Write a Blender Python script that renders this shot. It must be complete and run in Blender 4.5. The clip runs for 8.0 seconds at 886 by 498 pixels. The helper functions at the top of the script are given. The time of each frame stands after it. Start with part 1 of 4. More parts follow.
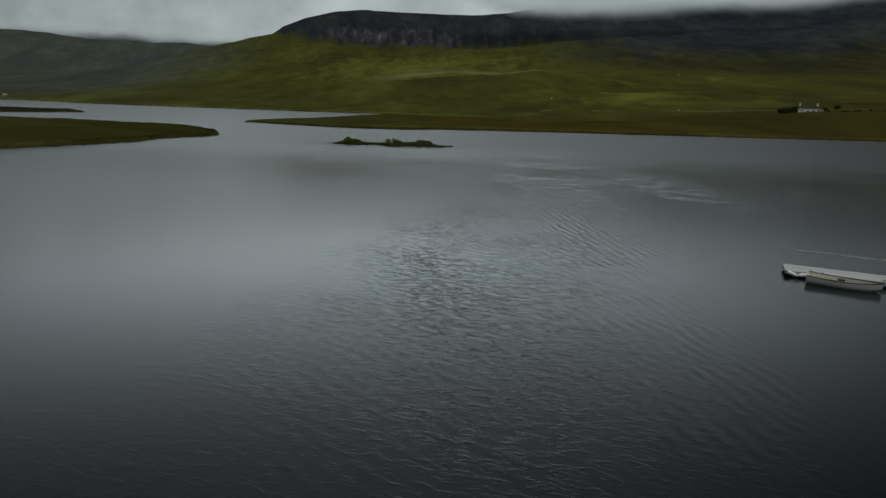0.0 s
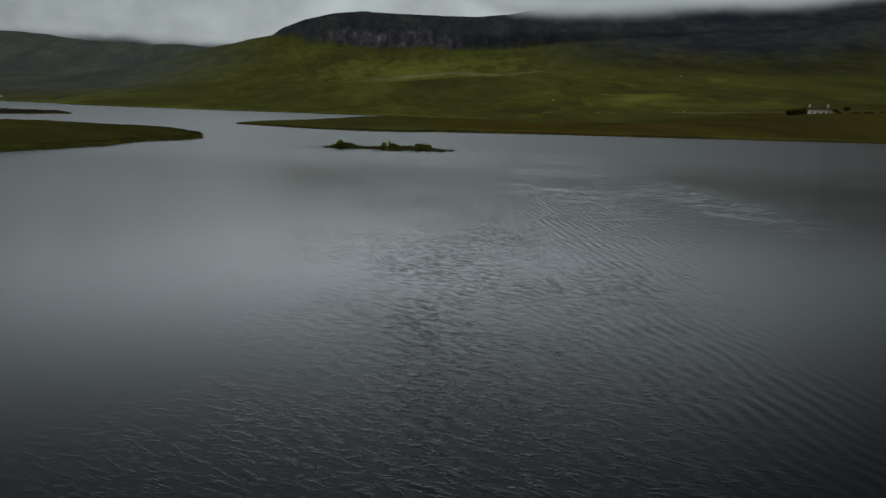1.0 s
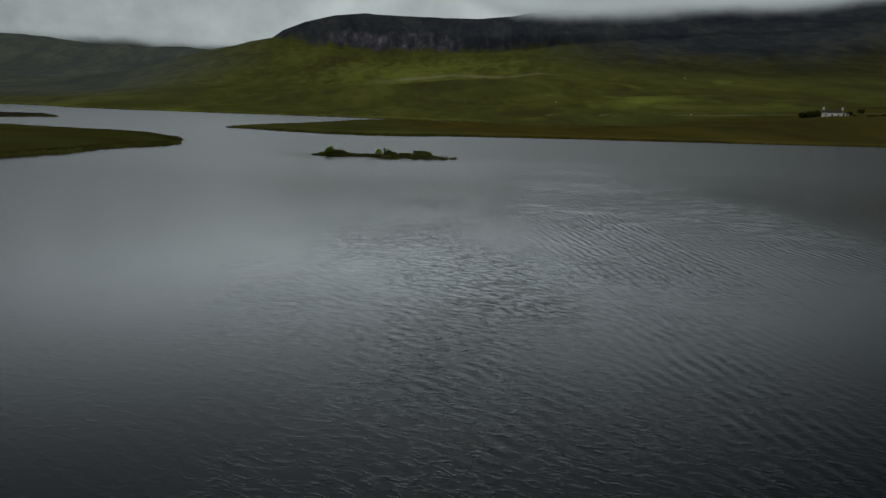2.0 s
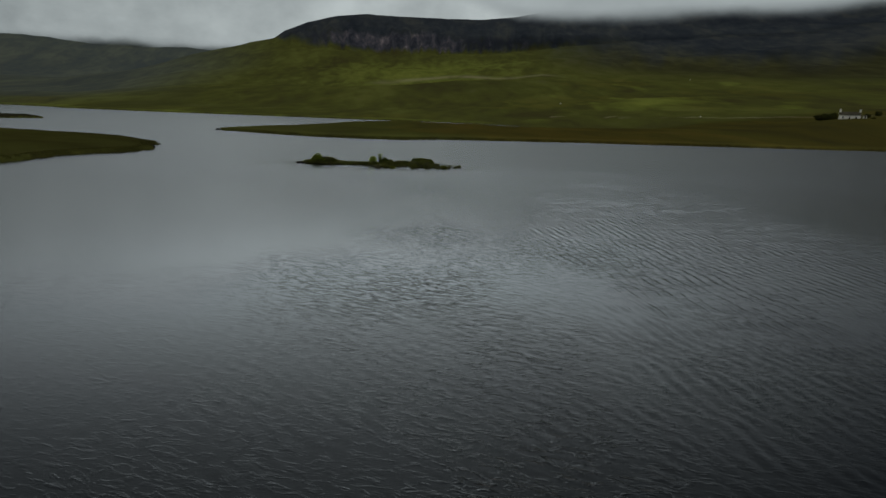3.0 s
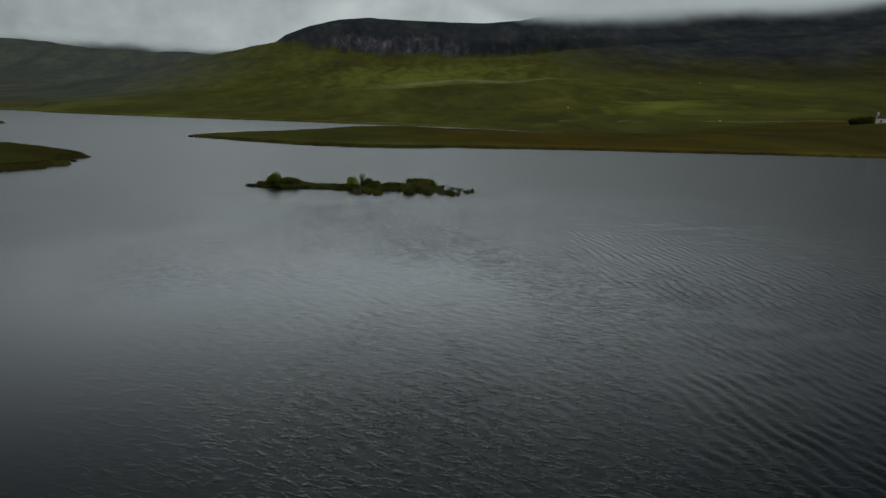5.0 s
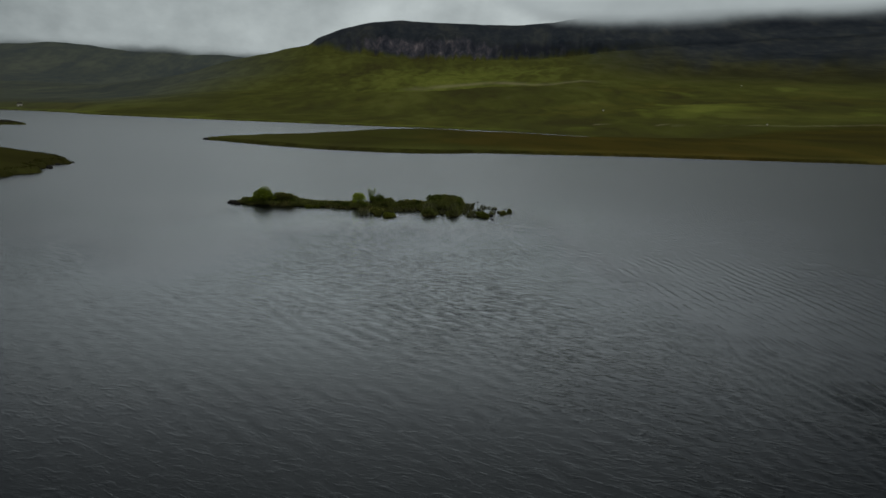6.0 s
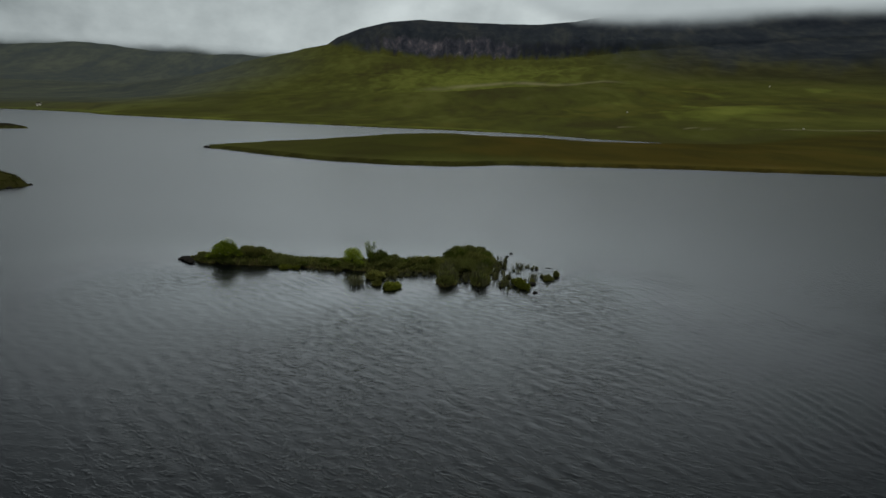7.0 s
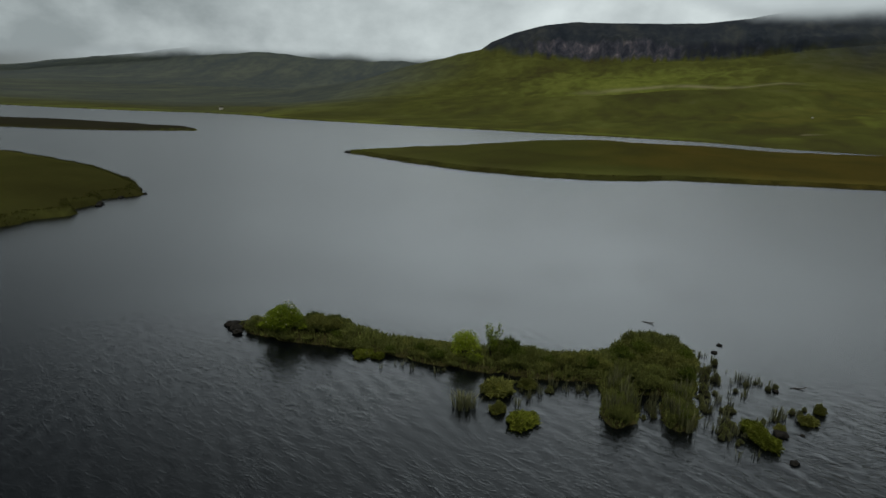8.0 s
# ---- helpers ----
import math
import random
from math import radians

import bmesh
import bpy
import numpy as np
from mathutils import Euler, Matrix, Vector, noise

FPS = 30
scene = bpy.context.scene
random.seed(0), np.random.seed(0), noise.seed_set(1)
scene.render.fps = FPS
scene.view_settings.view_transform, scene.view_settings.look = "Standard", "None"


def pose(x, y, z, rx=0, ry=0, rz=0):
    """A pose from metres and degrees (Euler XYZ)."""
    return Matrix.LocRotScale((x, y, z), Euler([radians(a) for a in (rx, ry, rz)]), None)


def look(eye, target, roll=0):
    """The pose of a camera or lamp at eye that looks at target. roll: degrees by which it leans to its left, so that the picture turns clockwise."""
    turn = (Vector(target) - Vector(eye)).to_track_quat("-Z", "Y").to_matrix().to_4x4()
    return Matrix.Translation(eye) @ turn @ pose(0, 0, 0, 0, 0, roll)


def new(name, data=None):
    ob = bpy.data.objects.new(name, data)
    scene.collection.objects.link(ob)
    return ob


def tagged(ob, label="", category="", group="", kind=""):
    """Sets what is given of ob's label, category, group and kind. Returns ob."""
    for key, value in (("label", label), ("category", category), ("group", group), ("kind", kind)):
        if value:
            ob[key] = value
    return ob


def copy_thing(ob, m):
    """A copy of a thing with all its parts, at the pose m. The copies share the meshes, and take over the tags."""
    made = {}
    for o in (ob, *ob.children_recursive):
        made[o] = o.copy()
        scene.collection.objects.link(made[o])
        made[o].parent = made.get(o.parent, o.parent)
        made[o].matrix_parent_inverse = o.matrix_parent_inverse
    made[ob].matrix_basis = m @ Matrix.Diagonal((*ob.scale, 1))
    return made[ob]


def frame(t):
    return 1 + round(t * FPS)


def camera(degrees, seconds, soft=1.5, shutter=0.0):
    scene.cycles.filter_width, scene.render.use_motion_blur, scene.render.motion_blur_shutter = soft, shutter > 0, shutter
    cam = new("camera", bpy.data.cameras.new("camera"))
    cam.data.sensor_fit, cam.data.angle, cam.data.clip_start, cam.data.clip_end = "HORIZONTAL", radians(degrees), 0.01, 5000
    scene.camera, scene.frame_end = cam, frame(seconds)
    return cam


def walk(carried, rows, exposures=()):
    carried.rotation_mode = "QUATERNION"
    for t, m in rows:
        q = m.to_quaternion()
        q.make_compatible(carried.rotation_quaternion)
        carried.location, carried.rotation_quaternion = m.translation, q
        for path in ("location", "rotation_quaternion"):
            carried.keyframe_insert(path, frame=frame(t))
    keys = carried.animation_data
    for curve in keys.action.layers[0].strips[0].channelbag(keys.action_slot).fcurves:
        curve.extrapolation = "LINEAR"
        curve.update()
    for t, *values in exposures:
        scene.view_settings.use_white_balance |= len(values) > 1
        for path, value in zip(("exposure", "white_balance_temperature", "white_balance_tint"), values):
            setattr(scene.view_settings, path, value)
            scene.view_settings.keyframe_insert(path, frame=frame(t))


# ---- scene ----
cam = camera(72.9, 8.0)

PATH = [
    (0, (0.148, -2.707, 10.309), (0.204, -0.76, 9.852), 2.0),
    (0.5, (0.175, 3.441, 10.123), (0.233, 5.388, 9.668), 2.0),
    (1, (0.284, 10.341, 10.077), (0.34, 12.288, 9.626), 2.0),
    (1.5, (0.482, 17.822, 10.124), (0.536, 19.771, 9.676), 2.0),
    (1.7, (0.573, 21.123, 10.205), (0.626, 23.072, 9.759), 2.0),
    (2.8, (0.588, 39.735, 10.471), (0.636, 41.685, 10.03), 2.0),
    (3, (0.698, 42.977, 10.516), (0.744, 44.927, 10.076), 2.1),
    (3.5, (0.801, 51.376, 10.515), (0.844, 53.327, 10.078), 2.1),
    (4, (0.731, 60.204, 10.451), (0.784, 62.156, 10.018), 2.0),
    (4.2, (0.732, 63.65, 10.366), (0.784, 65.603, 9.936), 2.0),
    (5.3, (0.781, 82.756, 10.402), (0.791, 84.711, 9.977), 2.0),
    (5.5, (0.921, 86.417, 10.249), (0.872, 88.371, 9.826), 2.1),
    (6, (0.981, 95.625, 10.248), (0.919, 97.579, 9.827), 2.2),
    (6.2, (0.809, 99.205, 10.835), (0.746, 101.16, 10.415), 2.2),
    (6.5, (0.48, 104.878, 12.231), (0.412, 106.831, 11.808), 2.2),
    (7, (-0.395, 114.506, 12.798), (-0.514, 116.457, 12.373), 2.4),
    (7.5, (-1.677, 124.168, 12.926), (-1.973, 126.099, 12.498), 2.8),
    (7.7, (-2.316, 128.253, 13.112), (-2.7, 130.168, 12.682), 3.1),
    (8, (-3.309, 133.976, 13.06), (-3.891, 135.841, 12.628), 2.7),
]
walk(cam, [(t, look(eye, target, roll)) for t, eye, target, roll in PATH], [(0.0, 0.36), (4.0, 0.40), (6.5, 0.58), (8.0, 0.92)])

# ---- overcast sky and a weak, wide sun ----
SUN_UP, SUN_ROUND = 74.0, 170.0
world = bpy.data.worlds.new("overcast")
world.use_nodes = True
scene.world = world


def node(tree, kind, inputs=None, **props):
    n = tree.nodes.new(kind)
    for key, value in props.items():
        setattr(n, key, value)
    for key, value in (inputs or {}).items():
        if isinstance(value, bpy.types.NodeSocket):
            tree.links.new(value, n.inputs[key])
        else:
            n.inputs[key].default_value = value
    return n


def maths(tree, op, a, b=0.0, c=0.0, clamp=False):
    return node(tree, "ShaderNodeMath", {0: a, 1: b, 2: c}, operation=op, use_clamp=clamp).outputs[0]


def ramp(tree, fac, stops):
    n = node(tree, "ShaderNodeValToRGB", {0: fac})
    els = n.color_ramp.elements
    while len(els) < len(stops):
        els.new(0.5)
    for el, (pos, col) in zip(els, stops):
        el.position = pos
        el.color = (*col, 1) if len(col) == 3 else col
    return n.outputs[0]


def mixed(tree, fac, a, b, mode="MIX"):
    n = node(tree, "ShaderNodeMix", data_type="RGBA", blend_type=mode)
    for sock, value in ((n.inputs[0], fac), (n.inputs[6], a), (n.inputs[7], b)):
        if isinstance(value, bpy.types.NodeSocket):
            tree.links.new(value, sock)
        else:
            sock.default_value = value if isinstance(value, float) else (*value, 1)
    return n.outputs[2]


def noisy(tree, vector, scale, detail=5.0, rough=0.55, stretch=None, turn=(0, 0, 0), distort=0.0):
    if stretch is not None:
        vector = node(tree, "ShaderNodeMapping", {"Vector": vector, "Scale": stretch, "Rotation": turn}).outputs[0]
    return node(tree, "ShaderNodeTexNoise", {"Vector": vector, "Scale": scale, "Detail": detail, "Roughness": rough, "Distortion": distort}).outputs[0]


tree = world.node_tree
tree.nodes.clear()
direction = node(tree, "ShaderNodeTexCoord").outputs["Generated"]
xyz = node(tree, "ShaderNodeSeparateXYZ", {0: direction}).outputs
sky = node(tree, "ShaderNodeTexSky", sky_type="NISHITA", sun_disc=False, sun_elevation=radians(SUN_UP), sun_rotation=radians(SUN_ROUND))
up = maths(tree, "MAXIMUM", xyz[2], 0.0)
flat = maths(tree, "ADD", up, 0.10)
deck = node(tree, "ShaderNodeCombineXYZ", {0: maths(tree, "DIVIDE", xyz[0], flat), 1: maths(tree, "DIVIDE", xyz[1], flat), 2: 0.0}).outputs[0]
puffs = noisy(tree, deck, 0.55, 6.0, 0.55, distort=0.4)
shade = node(tree, "ShaderNodeMapRange", {0: puffs, 1: 0.3, 2: 0.7, 3: 0.92, 4: 1.08}).outputs[0]
towards = (math.cos(radians(SUN_UP)) * math.sin(radians(SUN_ROUND)), math.cos(radians(SUN_UP)) * math.cos(radians(SUN_ROUND)), math.sin(radians(SUN_UP)))
# bright lobe added low ahead, above the view, so the water reflects brighter
bright_lobe = (-0.100, 0.961, 0.259)
facing = node(tree, "ShaderNodeVectorMath", {0: direction, 1: bright_lobe}, operation="DOT_PRODUCT").outputs["Value"]
thin = node(tree, "ShaderNodeMapRange", {0: facing, 1: 0.655, 2: 1.0}).outputs[0]
veil = maths(tree, "MULTIPLY", maths(tree, "MULTIPLY_ADD", maths(tree, "POWER", thin, 1.5), 1.26, 0.14), node(tree, "ShaderNodeMapRange", {0: up, 1: 0.20, 2: 0.52, 3: 1.0, 4: 0.36}, interpolation_type="SMOOTHSTEP").outputs[0])
veil = maths(tree, "MULTIPLY", veil, node(tree, "ShaderNodeMapRange", {0: up, 1: 0.0, 2: 0.2, 3: 0.5, 4: 1.0}).outputs[0])
grey = mixed(tree, 1.0, mixed(tree, 1.0, (0.885, 1.0, 1.04), shade, "MULTIPLY"), veil, "MULTIPLY")
clear_part = node(tree, "ShaderNodeBackground", {0: sky.outputs[0], 1: 0.06})
cloud_part = node(tree, "ShaderNodeBackground", {0: grey, 1: 1.0})
both = node(tree, "ShaderNodeMixShader", {0: 0.9, 1: clear_part.outputs[0], 2: cloud_part.outputs[0]})
node(tree, "ShaderNodeOutputWorld", {0: both.outputs[0]})

sun = new("sun", bpy.data.lights.new("sun", "SUN"))
sun.data.energy, sun.data.angle, sun.data.color = 1.27, radians(50), (1.0, 0.95, 0.88)
sun.matrix_basis = look(tuple(400 * v for v in towards), (0, 0, 0))

# ---- materials ----


def material(name):
    m = bpy.data.materials.new(name)
    m.use_nodes = True
    t = m.node_tree
    t.nodes.clear()
    shader = node(t, "ShaderNodeBsdfPrincipled")
    node(t, "ShaderNodeOutputMaterial", {0: shader.outputs[0]})
    return m, t, shader


def put(t, shader, **values):
    for key, value in values.items():
        name = {"color": "Base Color", "rough": "Roughness", "metal": "Metallic", "normal": "Normal", "ior": "IOR", "spec": "Specular IOR Level"}[key]
        if isinstance(value, bpy.types.NodeSocket):
            t.links.new(value, shader.inputs[name])
        else:
            shader.inputs[name].default_value = (*value, 1) if isinstance(value, tuple) else value


def bumped(t, height, strength, distance, normal=None):
    n = node(t, "ShaderNodeBump", {"Height": height, "Strength": strength, "Distance": distance})
    if normal is not None:
        t.links.new(normal, n.inputs["Normal"])
    return n.outputs[0]


def plain(name, low, high, rough=0.8, scale=6.0, bump=0.01, metal=0.0, spec=0.4):
    """A surface that varies between two colours at two scales, with a fine relief."""
    m, t, sh = material(name)
    place = node(t, "ShaderNodeTexCoord").outputs["Object"]
    big, fine = noisy(t, place, scale * 0.2, 4), noisy(t, place, scale * 3, 6, 0.65)
    fac = maths(t, "ADD", maths(t, "MULTIPLY", big, 0.6), maths(t, "MULTIPLY", fine, 0.4))
    put(t, sh, color=ramp(t, fac, [(0.33, low), (0.67, high)]), rough=rough, metal=metal, spec=spec, normal=bumped(t, fine, 0.7, bump))
    return m


def leafy(name, dark, light, rough=0.6):
    """Leaves: each one its own tone, each plant a little lighter or darker."""
    m, t, sh = material(name)
    own = node(t, "ShaderNodeNewGeometry").outputs["Random Per Island"]
    plant = node(t, "ShaderNodeObjectInfo").outputs["Random"]
    fac = maths(t, "ADD", maths(t, "MULTIPLY", own, 0.6), maths(t, "MULTIPLY", plant, 0.4))
    tone = ramp(t, fac, [(0.1, dark), (0.9, light)])
    put(t, sh, color=tone, rough=0.8, spec=0.03)
    through_ = node(t, "ShaderNodeBsdfTranslucent", {"Color": tone})
    both_ = node(t, "ShaderNodeMixShader", {0: 0.35, 1: sh.outputs[0], 2: through_.outputs[0]})
    node(t, "ShaderNodeOutputMaterial", {0: both_.outputs[0]})
    for old in [n for n in t.nodes if n.type == "OUTPUT_MATERIAL"][:1]:
        t.nodes.remove(old)
    return m


def water_material():
    """Dark peaty water: fine ripples on the modelled waves, and chop where the loch lies farther off."""
    m, t, sh = material("loch_water")
    sh.distribution = "MULTI_GGX"
    place = node(t, "ShaderNodeTexCoord").outputs["Object"]
    x, y = node(t, "ShaderNodeSeparateXYZ", {0: place}).outputs[:2]
    wind = node(t, "ShaderNodeMapping", {"Vector": place, "Rotation": (0, 0, radians(24))}).outputs[0]
    breeze = node(t, "ShaderNodeVertexColor", layer_name="breeze").outputs[0]
    puffs_ = node(t, "ShaderNodeMapRange", {0: noisy(t, place, 0.07, 3, 0.5, (1, 0.7, 1)), 1: 0.36, 2: 0.64, 3: 0.3, 4: 1.0}, interpolation_type="SMOOTHSTEP").outputs[0]
    chop = noisy(t, wind, 0.8, 3.0, 0.5, (0.8, 2.4, 1), distort=0.3)
    ripple = maths(t, "MAXIMUM", maths(t, "SUBTRACT", noisy(t, wind, 2.0, 3, 0.55, (0.75, 1.9, 1), distort=1.1), 0.50), 0.0)
    far = node(t, "ShaderNodeMapRange", {0: y, 1: 95.0, 2: 165.0, 3: 0.14, 4: 0.26}, interpolation_type="SMOOTHSTEP").outputs[0]
    high = maths(t, "ADD", maths(t, "MULTIPLY", maths(t, "MULTIPLY", maths(t, "SUBTRACT", chop, 0.5), 0.12), far), maths(t, "MULTIPLY", ripple, node(t, "ShaderNodeMapRange", {0: x, 1: 4.0, 2: 16.0, 3: 0.105, 4: 0.05}).outputs[0]))
    # less ripple on the left, to fit the camera's view
    left_calm = maths(t, "MAXIMUM", node(t, "ShaderNodeMapRange", {0: x, 1: -14.0, 2: 0.0, 3: 0.3, 4: 1.0}).outputs[0], node(t, "ShaderNodeMapRange", {0: y, 1: 95.0, 2: 135.0}).outputs[0])
    high = maths(t, "MULTIPLY", maths(t, "MULTIPLY", high, maths(t, "MULTIPLY", breeze, left_calm)), puffs_)
    # roughness by y, tuned to the brightness along the camera's path
    rough_by_y = node(t, "ShaderNodeMapRange", {0: y, 1: 85.0, 2: 160.0, 3: 0.17, 4: 0.27}, interpolation_type="SMOOTHSTEP").outputs[0]
    from_islet = node(t, "ShaderNodeVectorMath", {0: node(t, "ShaderNodeVectorMath", {0: place, 1: (-11.0, 161.0, 0.0)}, operation="SUBTRACT").outputs[0], 1: (0.45, 1.0, 0.0)}, operation="MULTIPLY").outputs[0]
    near_islet = node(t, "ShaderNodeMapRange", {0: node(t, "ShaderNodeVectorMath", {0: from_islet}, operation="LENGTH").outputs["Value"], 1: 5.0, 2: 16.0, 3: 0.75, 4: 1.0}, interpolation_type="SMOOTHSTEP").outputs[0]
    rough_by_y = maths(t, "MULTIPLY", rough_by_y, near_islet)
    put(t, sh, color=(0.0012, 0.0018, 0.002), rough=rough_by_y, ior=1.333, normal=bumped(t, high, 1.0, 1.0), spec=0.5)
    return m


def ground_material():
    m, t, sh = material("moor")
    place = node(t, "ShaderNodeTexCoord").outputs["Object"]
    zone = node(t, "ShaderNodeVertexColor", layer_name="zones").outputs[0]
    rock, lush, brown = node(t, "ShaderNodeSeparateColor", {0: zone}).outputs
    more = node(t, "ShaderNodeVertexColor", layer_name="zones_b").outputs[0]
    heath_shade, pale_line, peat = node(t, "ShaderNodeSeparateColor", {0: more}).outputs
    far_haze = node(t, "ShaderNodeVertexColor", layer_name="zones").outputs[1]
    wide = noisy(t, place, 0.007, 3, 0.5, (1, 0.3, 1), distort=0.6)
    mid = noisy(t, place, 0.035, 3, 0.5, (1, 0.4, 1), distort=0.4)
    fine = noisy(t, place, 0.9, 6, 0.7)
    blend = maths(t, "ADD", maths(t, "ADD", maths(t, "MULTIPLY", wide, 0.47), maths(t, "MULTIPLY", mid, 0.37)), maths(t, "MULTIPLY", fine, 0.16))
    grass = ramp(t, blend, [(0.38, (0.036, 0.035, 0.013)), (0.5, (0.049, 0.055, 0.014)), (0.62, (0.068, 0.076, 0.019))])
    green = ramp(t, blend, [(0.40, (0.066, 0.080, 0.015)), (0.60, (0.106, 0.124, 0.025))])
    russet = ramp(t, blend, [(0.40, (0.042, 0.032, 0.008)), (0.60, (0.078, 0.057, 0.012))])
    blue_tint = node(t, "ShaderNodeVertexColor", layer_name="zones_b").outputs[1]
    warm_heath = ramp(t, blend, [(0.38, (0.020, 0.021, 0.011)), (0.50, (0.031, 0.032, 0.014)), (0.62, (0.046, 0.048, 0.018))])
    # bluish haze and cloud shade put into the high ground's colour
    hazed_dark = ramp(t, blend, [(0.38, (0.014, 0.018, 0.024)), (0.50, (0.023, 0.028, 0.033)), (0.62, (0.038, 0.042, 0.040))])
    dark = mixed(t, blue_tint, warm_heath, hazed_dark)
    # aerial haze put into the far hills' own colour
    hazed_moor = ramp(t, blend, [(0.38, (0.040, 0.050, 0.052)), (0.50, (0.050, 0.060, 0.055)), (0.62, (0.066, 0.076, 0.063))])
    columns = noisy(t, place, 0.034, 5, 0.62, (1.0, 1.0, 0.10), distort=0.3)
    buttress = noisy(t, place, 0.010, 3, 0.5, (1.0, 1.0, 0.5))
    face = node(t, "ShaderNodeMapRange", {0: maths(t, "ABSOLUTE", maths(t, "ADD", node(t, "ShaderNodeSeparateXYZ", {0: place}).outputs[0], 170.0)), 1: 130.0, 2: 420.0, 3: 0.04, 4: -0.10}).outputs[0]
    streak = maths(t, "ADD", maths(t, "ADD", columns, face), maths(t, "MULTIPLY", maths(t, "SUBTRACT", buttress, 0.5), 0.45))
    stone = ramp(t, streak, [(0.40, (0.020, 0.023, 0.031)), (0.54, (0.040, 0.042, 0.052)), (0.63, (0.066, 0.063, 0.073)), (0.74, (0.15, 0.132, 0.14))])
    ragged = maths(t, "MULTIPLY", maths(t, "SUBTRACT", mid, 0.5), 0.8)

    def edge(mask):
        return node(t, "ShaderNodeMapRange", {0: maths(t, "ADD", mask, ragged), 1: 0.12, 2: 0.88}).outputs[0]

    color = mixed(t, edge(brown), grass, russet)
    color = mixed(t, edge(lush), color, green)
    color = mixed(t, edge(heath_shade), color, dark)
    color = mixed(t, far_haze, color, hazed_moor)
    color = mixed(t, edge(rock), color, stone)
    color = mixed(t, peat, color, (0.013, 0.011, 0.004))
    color = mixed(t, pale_line, color, (0.20, 0.18, 0.12))
    relief = bumped(t, mid, 0.10, 2.0, bumped(t, fine, 0.7, 0.2))
    put(t, sh, color=color, rough=1.0, spec=0.0, normal=relief)
    return m


def cloud_material(name, low, high, bottom):
    """Low cloud: thin and darker at its ragged under-edge, closed above; it glows as the overcast sky does, with extra
    glow added on its unseen top to brighten the water.
    """
    m = bpy.data.materials.new(name)
    m.use_nodes = True
    t = m.node_tree
    t.nodes.clear()
    place = node(t, "ShaderNodeTexCoord").outputs["Object"]
    wisps = noisy(t, place, 0.004, 5, 0.55, (1, 1, 1.6))
    rise = node(t, "ShaderNodeVertexColor", layer_name="cover").outputs[0]
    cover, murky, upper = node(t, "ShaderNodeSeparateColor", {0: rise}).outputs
    fac = maths(t, "ADD", cover, maths(t, "MULTIPLY", maths(t, "SUBTRACT", wisps, 0.5), 0.9))
    alpha = node(t, "ShaderNodeMapRange", {0: fac, 1: 0.22, 2: 0.85}, interpolation_type="SMOOTHSTEP").outputs[0]
    ahead = node(t, "ShaderNodeMapRange", {0: node(t, "ShaderNodeSeparateXYZ", {0: place}).outputs[0], 1: -2900.0, 2: -500.0, 3: -0.42, 4: 0.22}).outputs[0]
    billow = maths(t, "ADD", maths(t, "MULTIPLY", maths(t, "SUBTRACT", noisy(t, place, 0.0025, 5, 0.55, (1, 1, 1.5)), 0.5), 1.35), 0.5)
    tone = mixed(t, maths(t, "ADD", billow, ahead, clamp=True), low, high)
    closed = node(t, "ShaderNodeMapRange", {0: cover, 1: 0.4, 2: 1.0}).outputs[0]
    tone = mixed(t, maths(t, "MULTIPLY", maths(t, "SUBTRACT", 1.0, closed), murky), tone, bottom)
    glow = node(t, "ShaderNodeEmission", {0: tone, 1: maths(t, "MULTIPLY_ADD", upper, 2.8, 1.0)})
    thin = node(t, "ShaderNodeBsdfTransparent")
    out = node(t, "ShaderNodeMixShader", {0: alpha, 1: thin.outputs[0], 2: glow.outputs[0]})
    node(t, "ShaderNodeOutputMaterial", {0: out.outputs[0]})
    return m


MOOR, WATER = ground_material(), water_material()
HEATHER = leafy("heather_leaves", (0.060, 0.070, 0.022), (0.160, 0.180, 0.046))
WILLOW = leafy("willow_leaves", (0.062, 0.095, 0.008), (0.30, 0.38, 0.034))
MYRTLE = leafy("bog_myrtle_leaves", (0.070, 0.078, 0.022), (0.200, 0.210, 0.052))
SEDGE = leafy("sedge_blades", (0.050, 0.054, 0.027), (0.180, 0.186, 0.085))
SCRUB = leafy("dark_scrub_leaves", (0.022, 0.034, 0.006), (0.115, 0.150, 0.024))
MOSS = leafy("moss_tufts", (0.062, 0.078, 0.010), (0.160, 0.188, 0.024))
MOORGRASS = leafy("moor_grass_blades", (0.022, 0.024, 0.006), (0.066, 0.068, 0.015))
TREELEAF = leafy("tree_leaves", (0.020, 0.024, 0.008), (0.070, 0.076, 0.020))
BLOSSOM = leafy("pale_blossom", (0.45, 0.42, 0.30), (0.70, 0.66, 0.50))
BARK = plain("bark", (0.020, 0.016, 0.012), (0.055, 0.045, 0.034), 0.95, 12, 0.006, spec=0.08)
MOSSBED = plain("moss_bed", (0.030, 0.034, 0.006), (0.075, 0.080, 0.012), 1.0, 8, 0.03, spec=0.02)
PEAT = plain("peat", (0.010, 0.009, 0.006), (0.030, 0.026, 0.014), 0.95, 4, 0.03)
ROCK = plain("wet_rock", (0.007, 0.007, 0.006), (0.022, 0.021, 0.018), 0.95, 3, 0.02, spec=0.06)
LIMEWASH = plain("limewash", (0.74, 0.72, 0.65), (0.88, 0.86, 0.79), 0.85, 2, 0.01)
SLATE = plain("slate", (0.030, 0.029, 0.020), (0.056, 0.054, 0.038), 0.95, 3, 0.01, spec=0.02)
DARKGLASS = plain("window_glass", (0.015, 0.018, 0.02), (0.03, 0.033, 0.036), 0.1, 2, 0.0005)
